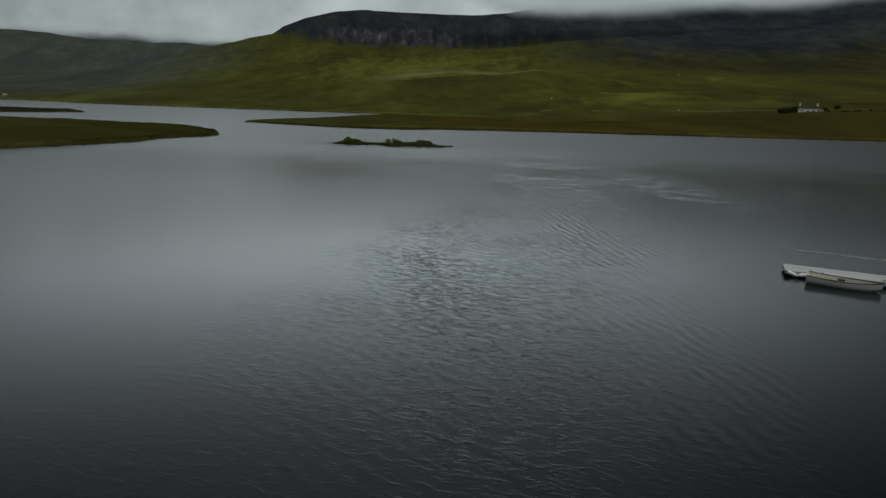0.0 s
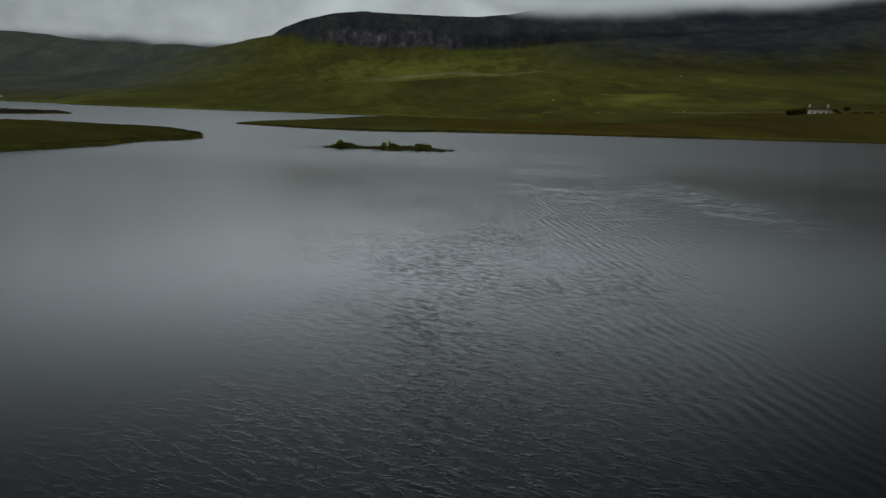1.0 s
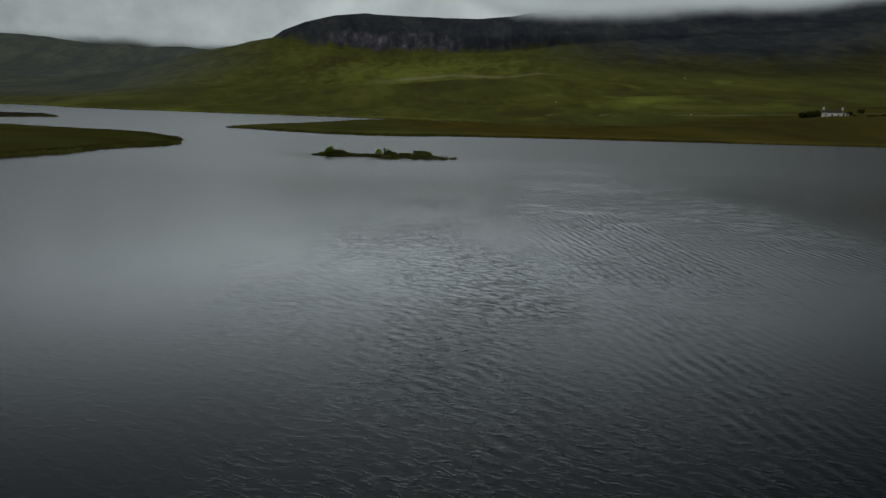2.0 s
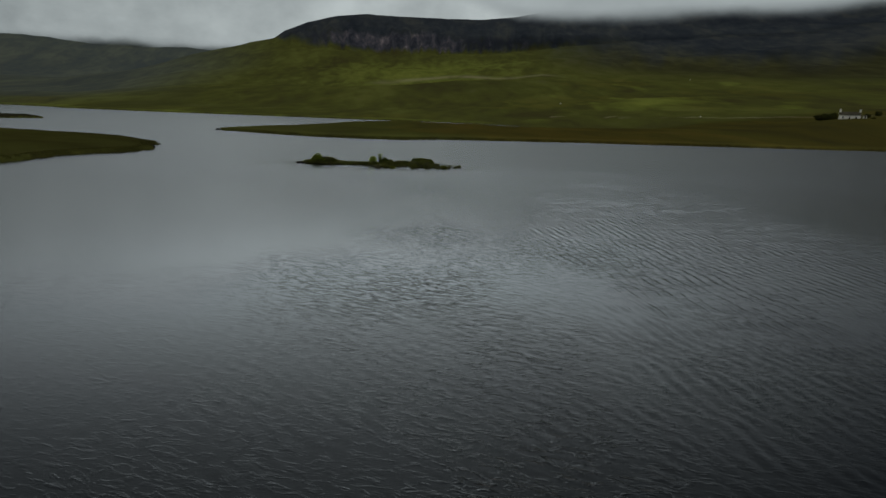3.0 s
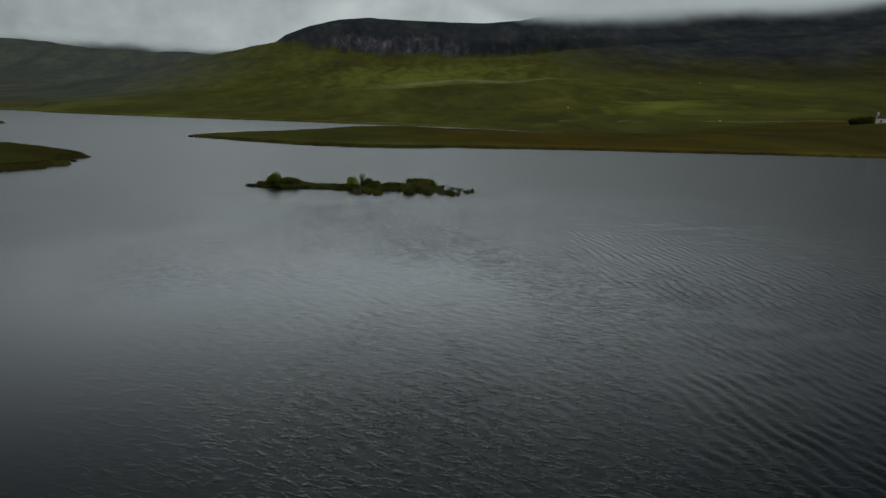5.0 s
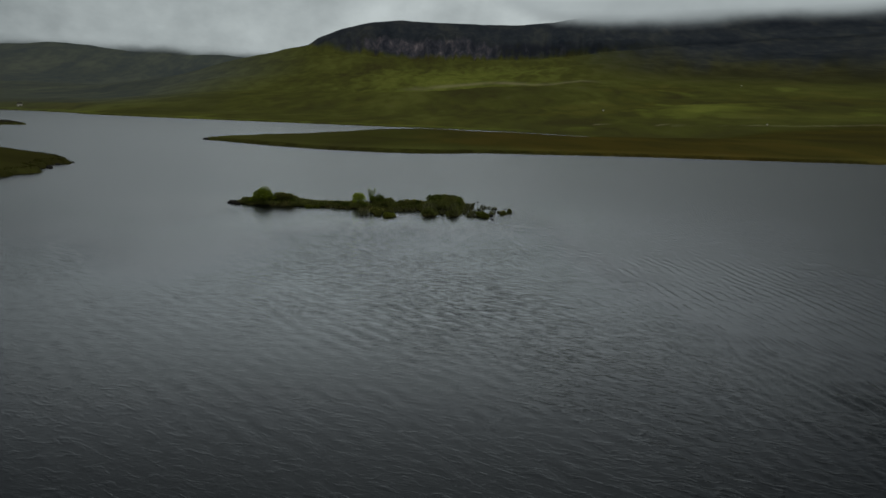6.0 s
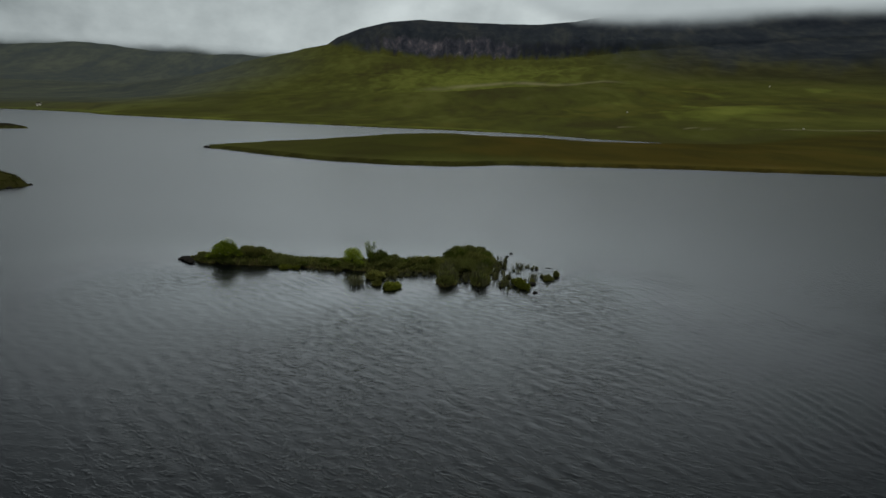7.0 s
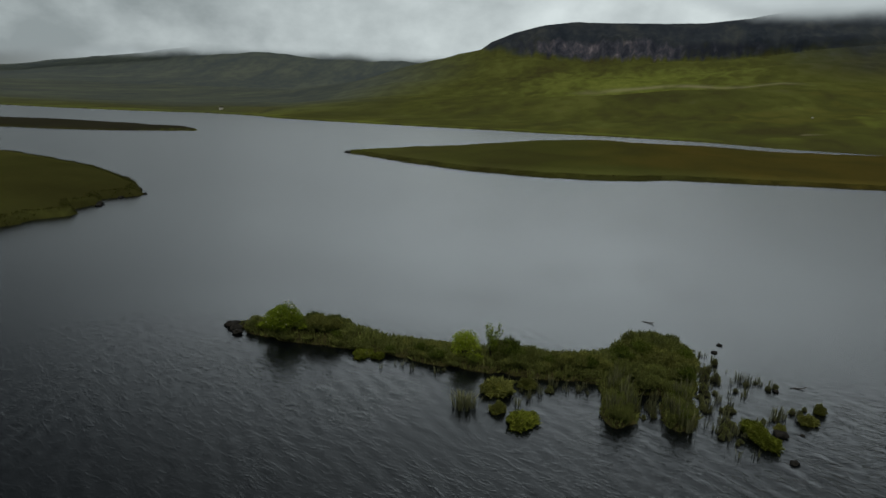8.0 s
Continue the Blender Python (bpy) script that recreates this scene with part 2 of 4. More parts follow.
DECKWOOD = plain("weathered_deck", (0.27, 0.29, 0.29), (0.42, 0.44, 0.44), 0.85, 5, 0.004)
GELCOAT = plain("boat_gelcoat", (0.38, 0.39, 0.37), (0.60, 0.61, 0.58), 0.4, 3, 0.002)
INSIDE = plain("boat_inside", (0.34, 0.36, 0.30), (0.52, 0.54, 0.45), 0.6, 4, 0.003)
RUBBER = plain("dark_rubber", (0.012, 0.012, 0.012), (0.04, 0.04, 0.04), 0.7, 8, 0.002)
FENDERWHITE = plain("fender_vinyl", (0.60, 0.60, 0.58), (0.80, 0.80, 0.78), 0.45, 6, 0.001)
OARWOOD = plain("oar_wood", (0.07, 0.06, 0.03), (0.16, 0.14, 0.06), 0.6, 8, 0.002)
ROPE = plain("pale_rope", (0.50, 0.51, 0.50), (0.70, 0.71, 0.70), 0.9, 20, 0.003)

# ---- ground: one sheet from the loch's bed to the far hills ----


def lattice(ix, iy, seed):
    h = (ix * 374761393 + iy * 668265263 + seed * 974711) & 0x7FFFFFFF
    h = ((h ^ (h >> 13)) * 1274126177) & 0x7FFFFFFF
    return ((h ^ (h >> 16)) & 0xFFFF) / 65535.0


def smooth(a):
    a = np.clip(a, 0, 1)
    return a * a * (3 - 2 * a)


def grain(x, y, seed=0):
    ix, iy = np.floor(x).astype(np.int64), np.floor(y).astype(np.int64)
    fx, fy = smooth(x - ix), smooth(y - iy)
    low = lattice(ix, iy, seed) * (1 - fx) + lattice(ix + 1, iy, seed) * fx
    top = lattice(ix, iy + 1, seed) * (1 - fx) + lattice(ix + 1, iy + 1, seed) * fx
    return low * (1 - fy) + top * fy - 0.5


def fbm(x, y, octaves=4, seed=0):
    total, gain = np.zeros_like(x), 1.0
    for k in range(octaves):
        total += gain * grain(x * 2**k, y * 2**k, seed + k)
        gain *= 0.5
    return total


def inside(x, y, ring):
    """Metres inside (positive) or outside (negative) a closed shore line."""
    best, within = np.full(x.shape, 1e9), np.zeros(x.shape, bool)
    for (ax, ay), (bx, by) in zip(ring, ring[1:] + ring[:1]):
        ex, ey = bx - ax, by - ay
        f = np.clip(((x - ax) * ex + (y - ay) * ey) / (ex * ex + ey * ey), 0, 1)
        best = np.minimum(best, np.hypot(x - ax - f * ex, y - ay - f * ey))
        cross = (ay > y) != (by > y)
        if ey:
            within ^= cross & (x < ax + (y - ay) * ex / ey)
    return np.where(within, best, -best)


SPIT = [(-93, 313), (-70, 296), (-54, 286), (-40, 279.5), (-24, 278.5), (-8, 282), (7, 297), (26, 302), (62, 313), (105, 319), (140, 325),
        (195, 332), (267, 350), (400, 385), (800, 430), (2500, 300), (5200, 0), (5200, 5200), (-5200, 5200), (-5200, 900), (-3000, 850), (-1000, 770),
        (-800, 800), (-730, 850), (-715, 1000), (-650, 1005), (-560, 950), (-480, 860), (-370, 825), (-260, 812), (-150, 805), (-96, 788),
        (-40, 800), (20, 785), (62, 755), (84, 715), (100, 675), (130, 660), (160, 640), (163, 615), (148, 585), (125, 565), (95, 552), (60, 556),
        (20, 540), (-18, 510), (-48, 470), (-69, 420), (-79, 380), (-87, 345), (-92, 324)]
HEADLAND = [(-75.3, 207.3), (-71, 202.6), (-72, 197), (-68, 193.4), (-67.6, 189.4), (-63.6, 186), (-65.2, 182.4), (-63.4, 179), (-67, 172), (-71, 160), (-70, 148), (-74, 133), (-80, 120), (-86, 110), (-112, 90), (-200, 60), (-500, 40),
            (-5200, 0), (-5200, 400), (-900, 330), (-400, 262), (-230, 248), (-160, 240), (-125, 232), (-100, 223), (-82, 213)]
LOW_ISLE = [(-221, 396), (-226, 374), (-231, 352), (-249, 333), (-268, 328), (-310, 326), (-370, 335), (-400, 352), (-370, 372), (-320, 388), (-270, 402), (-240, 405)]
SOUTH = [(-5200, -60), (-300, -70), (-60, -120), (120, -110), (250, -40), (600, 60), (5200, -100), (5200, -5200), (-5200, -5200)]

# Angles at which the land stands over the loch, bearing by bearing, ring by ring.
RINGS = [
    (250, {-180: -2.6, 180: -2.6}),
    (500, {-180: 0.5, -65: -0.9, -40: -1.2, 10: -1.15, 22: -0.8, 30: -0.2, 37: 0.48, 50: 0.8, 180: 0.5}),
    (700, {-180: 0.8, -65: -0.6, -40: -0.9, -14: -0.9, 2: -0.85, 12: -0.3, 20: 0.4, 37: 1.35, 50: 1.8, 180: 0.8}),
    (950, {-180: 1.0, -65: -0.4, -40: -0.6, -14: -0.3, -4: 0.0, 2: 0.3, 10: 1.1, 20: 1.8, 37: 2.5, 180: 1.0}),
    (1340, {-180: 1.6, -65: -0.1, -40: -0.2, -31: 0.2, -22: 1.1, -14: 1.75, -9: 2.05, -4: 2.25, 2: 2.95, 10: 3.4, 20: 3.3, 37: 3.8, 180: 1.6}),
    (1520, {-180: 2.0, -65: 0.1, -40: 0.1, -31: 0.5, -22: 1.5, -14: 1.9, -9: 1.65, -4: 1.7, 2: 2.4, 10: 3.75, 20: 4.0, 37: 4.6, 180: 2.0}),
    (1900, {-180: 3.0, -65: 0.5, -40: 0.6, -31: 1.1, -26: 2.0, -22: 2.8, -14: 3.5, -4: 3.5, 2: 3.8, 10: 4.7, 20: 5.4, 37: 6.2, 180: 3.0}),
    (2250, {-180: 3.8, -65: 0.8, -40: 0.9, -31: 1.35, -26: 2.5, -22: 3.4, -18.7: 4.3, -14: 5.1, -9: 5.15, -4: 5.0, 2: 5.25, 10: 5.6, 20: 7.0, 37: 7.8, 180: 3.8}),
    (2330, {-180: 4.0, -65: 0.9, -40: 1.0, -31: 1.4, -26: 2.55, -22: 3.5, -18.7: 4.45, -16.6: 5.0, -14: 5.5, -11.6: 6.5, -9: 7.0, -4: 7.2, 2: 7.1, 10: 6.9, 20: 7.5, 37: 8.3, 180: 4.0}),
    (2600, {-180: 4.5, -65: 1.1, -40: 1.2, -31: 1.5, -26: 2.6, -22: 3.7, -18.7: 4.7, -16.6: 5.35, -14.5: 5.85, -13.6: 6.55, -11.6: 7.35, -9: 8.02, -6.3: 8.38, -1: 8.35, 4: 8.3, 9: 8.7, 20: 9.6, 37: 10.4, 180: 4.5}),
    (3000, {-180: 4.0, -65: 1.4, -53: 1.5, -40: 1.9, -31: 2.0, -26: 2.2, -22: 3.0, -14: 4.5, -6: 6.0, 9: 8.9, 20: 10.5, 37: 11.5, 180: 4.0}),
    (3600, {-180: 3.0, -65: 1.8, -53: 2.1, -50.5: 2.45, -47.8: 3.05, -43: 4.0, -37: 4.9, -27: 5.2, -18: 5.0, -10: 5.0, 9: 6.0, 37: 8.0, 180: 3.0}),
    (4700, {-180: 2.0, -65: 1.5, -53: 1.7, -43: 3.8, -37: 5.5, -18: 6.0, 9: 4.0, 37: 4.0, 180: 2.0}),
]
CENTRE = (0.0, 80.0)


def hill_height(bearing, r):
    rows = [11.5 + far * np.tan(np.radians(np.interp(bearing, list(knots), list(knots.values())))) for far, knots in RINGS]
    out = np.where(r <= RINGS[0][0], rows[0], rows[-1])
    for (near, _), (far, _), low, top in zip(RINGS, RINGS[1:], rows, rows[1:]):
        f = np.clip((r - near) / (far - near), 0, 1)
        f = 0.35 * f + 0.65 * f * f * (3 - 2 * f)
        out = np.where((r > near) & (r <= far), low + (top - low) * f, out)
    return out


def land(x, y):
    """Height of the ground and its distance inside the shore."""
    dx, dy = x - CENTRE[0], y - CENTRE[1]
    r, bearing = np.hypot(dx, dy), np.degrees(np.arctan2(dx, dy))
    shore = np.maximum.reduce([inside(x, y, ring) for ring in (SPIT, HEADLAND, LOW_ISLE, SOUTH)])
    shore = shore + 1.6 * fbm(x / 9, y / 9, 4, 3) * np.clip(r / 200, 0.6, 4) + 1.4 * fbm(x / 3.5, y / 3.5, 3, 17) * smooth((-45 - x) / 15) * smooth((230 - y) / 20) + 0.5 * fbm(x / 1.7, y / 1.7, 3, 9)
    dry = np.clip(shore, 0, None)
    flat = 1 - 0.5 * smooth((x - 25) / 45) * smooth((y - 380) / 60) * (y < 700)
    low = 0.85 * smooth(shore / 0.9) + 1.0 * smooth(dry / 8) + 0.4 * smooth((dry - 8) / 60) + 2.3 * np.exp(-(((x + 22) / 42) ** 2) - ((y - 445) / 70) ** 2) + 2.0 * np.exp(-(((x - 66) / 36) ** 2) - ((y - 462) / 42) ** 2) + 2.3 * np.exp(-(((x - 135) / 55) ** 2) - ((y - 455) / 45) ** 2) + np.clip(dry / 12, 0, 1) * (0.9 * fbm(x / 22, y / 22, 4, 21) + 0.30 * fbm(x / 3, y / 3, 3, 5))
    hills = np.clip(hill_height(bearing, r), 0, None) * smooth(dry / 90)
    tall = np.clip(hills / 120, 0, 1.3)
    gully = fbm(x / 380, y / 420, 4, 31) * 22
    cliff = smooth((r - 2180) / 60) * smooth((2480 - r) / 120) * smooth((16 - np.abs(bearing + 1)) / 5)
    gully += cliff * (fbm(bearing * 5, r / 900, 4, 77) * 9 + fbm(bearing * 1.6, r / 300, 3, 78) * 16)
    far_fade = 1 - 0.75 * smooth((r - 2480) / 100) * smooth((20 - np.abs(bearing + 2)) / 4)
    relief = np.clip(hills / 14, 0, 1) * 1.6 * fbm(x / 90, y / 90, 4, 13)
    h = np.where(shore > 0, low * flat + hills + tall * gully * far_fade + relief, np.clip(shore * 0.35, -2.6, -0.02))
    return h, shore, bearing, r


def sheet(name, x, y, z, closed, mat, layers=()):
    """A mesh over a grid of points; closed: its columns join up again."""
    rows, cols = x.shape
    me = bpy.data.meshes.new(name)
    idx = np.arange(rows * cols).reshape(rows, cols)
    nxt = np.roll(idx, -1, 1) if closed else idx
    a, b = (idx[:-1], nxt[:-1]) if closed else (idx[:-1, :-1], idx[:-1, 1:])
    d, c = (idx[1:], nxt[1:]) if closed else (idx[1:, :-1], idx[1:, 1:])
    quads = np.stack([a, b, c, d], -1).reshape(-1, 4)
    me.vertices.add(rows * cols)
    me.vertices.foreach_set("co", np.stack([x, y, z], -1).astype(np.float32).ravel())
    me.loops.add(quads.size)
    me.loops.foreach_set("vertex_index", quads.astype(np.int32).ravel())
    me.polygons.add(len(quads))
    me.polygons.foreach_set("loop_start", np.arange(0, quads.size, 4, dtype=np.int32))
    me.polygons.foreach_set("loop_total", np.full(len(quads), 4, np.int32))
    me.polygons.foreach_set("use_smooth", np.ones(len(quads), bool))
    me.update(calc_edges=True)
    for layer, values in layers:
        attr = me.attributes.new(layer, "FLOAT_COLOR", "POINT")
        attr.data.foreach_set("color", values.astype(np.float32).ravel())
    me.materials.append(mat)
    return new(name, me)


def along(x, y, line, half):
    """1 on a line of points, 0 past its half width."""
    best = np.full(x.shape, 1e9)
    for (ax, ay), (bx, by) in zip(line, line[1:]):
        ex, ey = bx - ax, by - ay
        f = np.clip(((x - ax) * ex + (y - ay) * ey) / (ex * ex + ey * ey), 0, 1)
        best = np.minimum(best, np.hypot(x - ax - f * ex, y - ay - f * ey))
    return smooth(1.5 - best / half)


def build_ground():
    turn = np.radians(np.concatenate([np.linspace(-64, 50, 830), np.linspace(52, 294, 122)]))
    out = np.concatenate([np.linspace(10, 58, 8), np.geomspace(60, 620, 290), np.geomspace(626, 4750, 205)])
    r, a = np.meshgrid(out, turn, indexing="ij")
    x, y = CENTRE[0] + r * np.sin(a), CENTRE[1] + r * np.cos(a)
    h, shore, bearing, r = land(x, y)
    steep = np.abs(np.gradient(h, axis=0) / np.gradient(r, axis=0))
    angle = np.degrees(np.arctan2(h - 11.5, r))
    rock = smooth((steep - 0.75) / 0.5) * (h > 90)
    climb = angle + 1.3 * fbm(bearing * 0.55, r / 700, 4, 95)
    # cloud shadow on the right-hand hill painted in with the dark heath
    heath_shade = np.maximum(smooth((climb - 5.6) / 1.0) * 0.95, smooth((bearing - 6) / 12) * smooth((angle - 3.1 + (bearing - 20) * 0.03) / 1.9))
    heath_shade = np.maximum(heath_shade, 0.32 * smooth((r - 1050) / 200) * smooth((1400 - r) / 60) * np.exp(-(((bearing - 3) / 9) ** 2)))
    on_isle = inside(x, y, LOW_ISLE).clip(0, 1)
    heath_shade = np.maximum(heath_shade, 0.9 * on_isle)
    heath_shade = np.maximum(heath_shade, 0.2 * inside(x, y, HEADLAND).clip(0, 1))
    # share of the painted haze, by bearing and distance
    far_haze = 0.8 * smooth((-bearing - 13 - 7 * smooth((2100 - r) / 900)) / 13) * smooth((r - 950) / 700)
    far_haze = np.maximum(far_haze, 0.95 * smooth((r - 2680) / 120) * smooth((-bearing - 10) / 4))
    lush = 0.75 * np.exp(-(((bearing + 1) / 8) ** 2)) * smooth((r - 1420) / 200) * smooth((2150 - r) / 250)
    lush = np.maximum(lush, 1.0 * np.exp(-(((x - 294) / 55) ** 2) - ((y - 875) / 70) ** 2 - 2.0 * (fbm(x / 40, y / 60, 3, 83).clip(-1, 0)) ** 2))
    lush = np.maximum(lush, 0.55 * smooth((shore - 1) / 3) * smooth((40 - shore) / 25) * (y > 690) * (bearing < 6))
    brown = smooth((y - 285) / 30) * smooth((620 - y) / 80) * smooth((x + 50) / 70) * (0.6 - 0.15 * smooth((x - 80) / 120))
    brown = np.maximum(brown, 0.2 * np.exp(-(((x + 120) / 80) ** 2) - ((y - 185) / 45) ** 2))
    peat = smooth((1.6 + 2.2 * fbm(x / 5, y / 5, 3, 66) * (r < 330) - shore) / 1.2) * (shore > -2) * 0.6
    peat = np.maximum(peat, 0.62 * smooth((shore + 0.5) / 2.5) * inside(x, y, HEADLAND).clip(0, 1) * (0.95 + 0.4 * fbm(x / 14, y / 10, 3, 63)).clip(0.3, 1.2))
    peat = np.maximum(peat, 0.72 * on_isle)
    peat = np.maximum(peat, 0.36 * smooth((shore - 2.5) / 6) * (x > -95) * smooth((620 - y) / 60) * smooth((x + 90) / 60) * (y > 270))
    slope = smooth((r - 620) / 100) * smooth((1500 - r) / 100)
    moss_patch = fbm(x / 130, y / 330, 3, 71)
    brown = np.maximum(brown, slope * smooth((moss_patch - 0.02) / 0.3) * 0.2)
    heath_shade = np.maximum(heath_shade, slope * smooth((-moss_patch - 0.06) / 0.3) * 0.4)
    lush = np.maximum(lush, 0.5 * slope * smooth((fbm(x / 60, y / 150, 3, 73) - 0.16) / 0.2) * smooth((bearing - 4) / 8) * (r < 1250))
    pale_line = along(x, y, [(188, 714), (215, 690), (254, 645), (290, 600), (330, 540), (420, 460)], 2.4) * (0.35 + 0.6 * fbm(x / 30, y / 30, 3, 91)).clip(0, 0.6)
    # pale line at the hill's fold, placed to show over the near ridge
    pale_line = np.maximum(pale_line, 0.5 * np.exp(-(((r - np.interp(bearing, [-8, -4, 2, 6, 12], [1640, 1668, 1695, 1590, 1450])) / 24) ** 2)) * smooth((bearing + 7) / 3) * smooth((13 - bearing) / 4) * (0.7 + 0.9 * fbm(bearing / 2, r / 90, 3, 44)).clip(0, 1))
    # a pool's pale gleam put into the ground colour
    pale_line = np.maximum(pale_line, 0.7 * along(x, y, [(146, 797), (157, 794), (170, 790)], 2.5))
    # tint share by elevation angle; the low isle takes it too
    blue_tint = np.maximum(smooth((climb - 4.2) / 2.6), 0.72 * on_isle)
    ob = sheet("ground", x, y, h, True, MOOR, [("zones", np.stack([rock, lush, brown, far_haze], -1)), ("zones_b", np.stack([heath_shade, pale_line, peat, blue_tint], -1))])
    return tagged(ob, "rolling olive and russet moorland with a dark cliffed hill", "ground", kind="structure")


build_ground()



def breeze_over(x, y):
    """How ruffled the water is: a band laid out to fit the camera's view, in gusty patches."""
    mid = np.interp(y, [10, 75, 115, 150, 170], [1.5, 5, 12, 6, 0])
    half = np.interp(y, [10, 75, 115, 150, 170], [6, 12, 18, 19, 17]) * (1 + 0.35 * fbm(y / 11, x / 40, 3, 64))
    band = smooth((half + 11 - np.abs(x - mid)) / 22)
    far = smooth((y - 180) / 40)
    paws = 0.62 + 0.38 * smooth((fbm(x / 9, y / 13, 3, 62) + 0.16) / 0.34)
    calm = 0.16 + 0.54 * smooth((y - 10) / 40)
    calm *= 1 - 0.85 * smooth((x - 9) / 8) * smooth((78 - y) / 26)
    return np.maximum((calm + (1 - calm) * band) * paws * (1 - far) * (1 - 0.65 * smooth((y - 163) / 10)), 0.5 * far)


def wave_height(x, y, breeze):
    """Short wind waves: a train across the loch over its right half, crossing ones over the rest, longer towards the islet."""
    g = np.random.default_rng(61)
    open_side = smooth((x - 3 - 0.03 * y) / 9) * smooth((152 - y) / 14)
    edge = smooth((x + 36) / 10) * smooth((48 - x) / 12) * smooth((187 - y) / 32) * smooth((y - 6) / 6)
    late = smooth((y - 95) / 40)
    quiet = 1 - 0.75 * smooth((-1 - x) / 11) * smooth((125 - y) / 35)
    out = np.zeros_like(x)
    for heading, spread, short, long_, steep, share in ((10, 10, 0.5, 0.85, 0.39, open_side * (0.65 + 0.35 * smooth((y - 60) / 30))), (42, 24, 0.45, 0.8, 0.14, (1 - 0.85 * open_side) * (1 - late)), (40, 15, 0.6, 1.05, 0.14, (1 - 0.85 * open_side) * late)):
        total = np.zeros_like(x)
        for _ in range(26):
            a, k = radians(heading + g.normal(0, spread)), 2 * math.pi / g.uniform(short, long_)
            total += np.sin(k * (x * math.cos(a) + y * math.sin(a)) + g.uniform(0, 6.283)) / k
        total *= math.sqrt(2 / 26)
        u = 2.0 * np.tanh(total / total.std() / 2.0)
        out += total.std() * (0.45 * u + 0.8 * np.log1p(np.exp(3 * (u - 0.7))) / 3) * share * steep
    return out * breeze * edge * quiet


def build_water():
    outer = np.array([58, 90, 150, 300, 700, 1600, 4700.0])
    xs = np.concatenate([-outer[::-1], np.arange(-36, 48, 0.19), outer])
    ys = np.concatenate([80 - outer[::-1][:-1], np.arange(6, 188, 0.235), np.arange(188.2, 235, 1.3), 180 + outer])
    x, y = np.meshgrid(xs, ys)
    breeze = breeze_over(x, y)
    ob = sheet("water", x, y, wave_height(x, y, breeze), False, WATER, [("breeze", np.stack([breeze] * 4, -1))])
    return tagged(ob, "dark grey loch water with wind ripples", "water", kind="structure")


build_water()


def cloud_bank(name, left, right, far, base, soft, top, mat, label, murk=-200):
    """A hanging bank of low cloud along an arc; base: bearing to the angle at which it begins."""
    turn, up = np.linspace(left, right, 160), np.linspace(0, 1, 40)
    u, b = np.meshgrid(up, turn, indexing="ij")
    angle = 2.0 + (top - 2.0) * u
    r = far * (1 + 0.02 * np.sin(b / 7))
    z = 11.5 + r * np.tan(np.radians(angle))
    start = np.interp(b, list(base), list(base.values()))
    ends = smooth((b - left) / 12) * smooth((right - b) / 8) * smooth((top - angle) / 3)
    cover = np.clip((angle - start) / soft, 0, 1) * ends
    x, y = CENTRE[0] + r * np.sin(np.radians(b)), CENTRE[1] + r * np.cos(np.radians(b))
    # third channel: extra glow above the view, added to brighten the water
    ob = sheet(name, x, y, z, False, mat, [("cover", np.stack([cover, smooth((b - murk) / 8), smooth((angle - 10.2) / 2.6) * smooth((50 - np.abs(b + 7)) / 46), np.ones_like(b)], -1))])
    return tagged(ob, label, "cloud", kind="structure")


NEAR_CLOUD = cloud_material("near_cloud", (0.17, 0.194, 0.20), (0.29, 0.325, 0.331), (0.075, 0.087, 0.091))
FAR_CLOUD = cloud_material("far_cloud", (0.14, 0.162, 0.166), (0.35, 0.388, 0.392), (0.14, 0.16, 0.164))
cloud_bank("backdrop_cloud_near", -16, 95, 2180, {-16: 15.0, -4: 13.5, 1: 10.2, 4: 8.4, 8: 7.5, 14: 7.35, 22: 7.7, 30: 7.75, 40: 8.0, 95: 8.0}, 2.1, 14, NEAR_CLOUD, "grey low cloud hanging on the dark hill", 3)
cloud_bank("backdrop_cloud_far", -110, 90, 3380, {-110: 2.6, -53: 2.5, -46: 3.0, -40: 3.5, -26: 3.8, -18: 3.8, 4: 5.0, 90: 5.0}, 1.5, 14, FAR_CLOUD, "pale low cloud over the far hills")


# ---- helpers for things ----


def part(name, mesh, mat, parent, label=""):
    """Links a bmesh, or a mesh, as one object under a thing or a part."""
    if isinstance(mesh, bmesh.types.BMesh):
        me = bpy.data.meshes.new(name)
        mesh.to_mesh(me)
        mesh.free()
    else:
        me = mesh
    if not me.materials:
        me.materials.append(mat)
    ob = new(name, me)
    ob.parent = parent
    if label:
        ob["label"] = label
    return ob


def thing(name, m, label, category, group="", kind=""):
    ob = new(name)
    ob.empty_display_size = 0.2
    ob.matrix_basis = m
    return tagged(ob, label, category, group, kind)


def ground_z(x, y):
    return float(land(np.array([float(x)]), np.array([float(y)]))[0][0])


def box(bm, cx, cy, cz, sx, sy, sz, bevel=0.0, turn=0.0):
    got = bmesh.ops.create_cube(bm, size=1.0, matrix=Matrix.Translation((cx, cy, cz)) @ Matrix.Rotation(turn, 4, "Z") @ Matrix.Diagonal((sx, sy, sz, 1)))
    if bevel:
        edges = list({e for v in got["verts"] for e in v.link_edges})
        bmesh.ops.bevel(bm, geom=edges, offset=bevel, segments=2, affect="EDGES")
    return bm


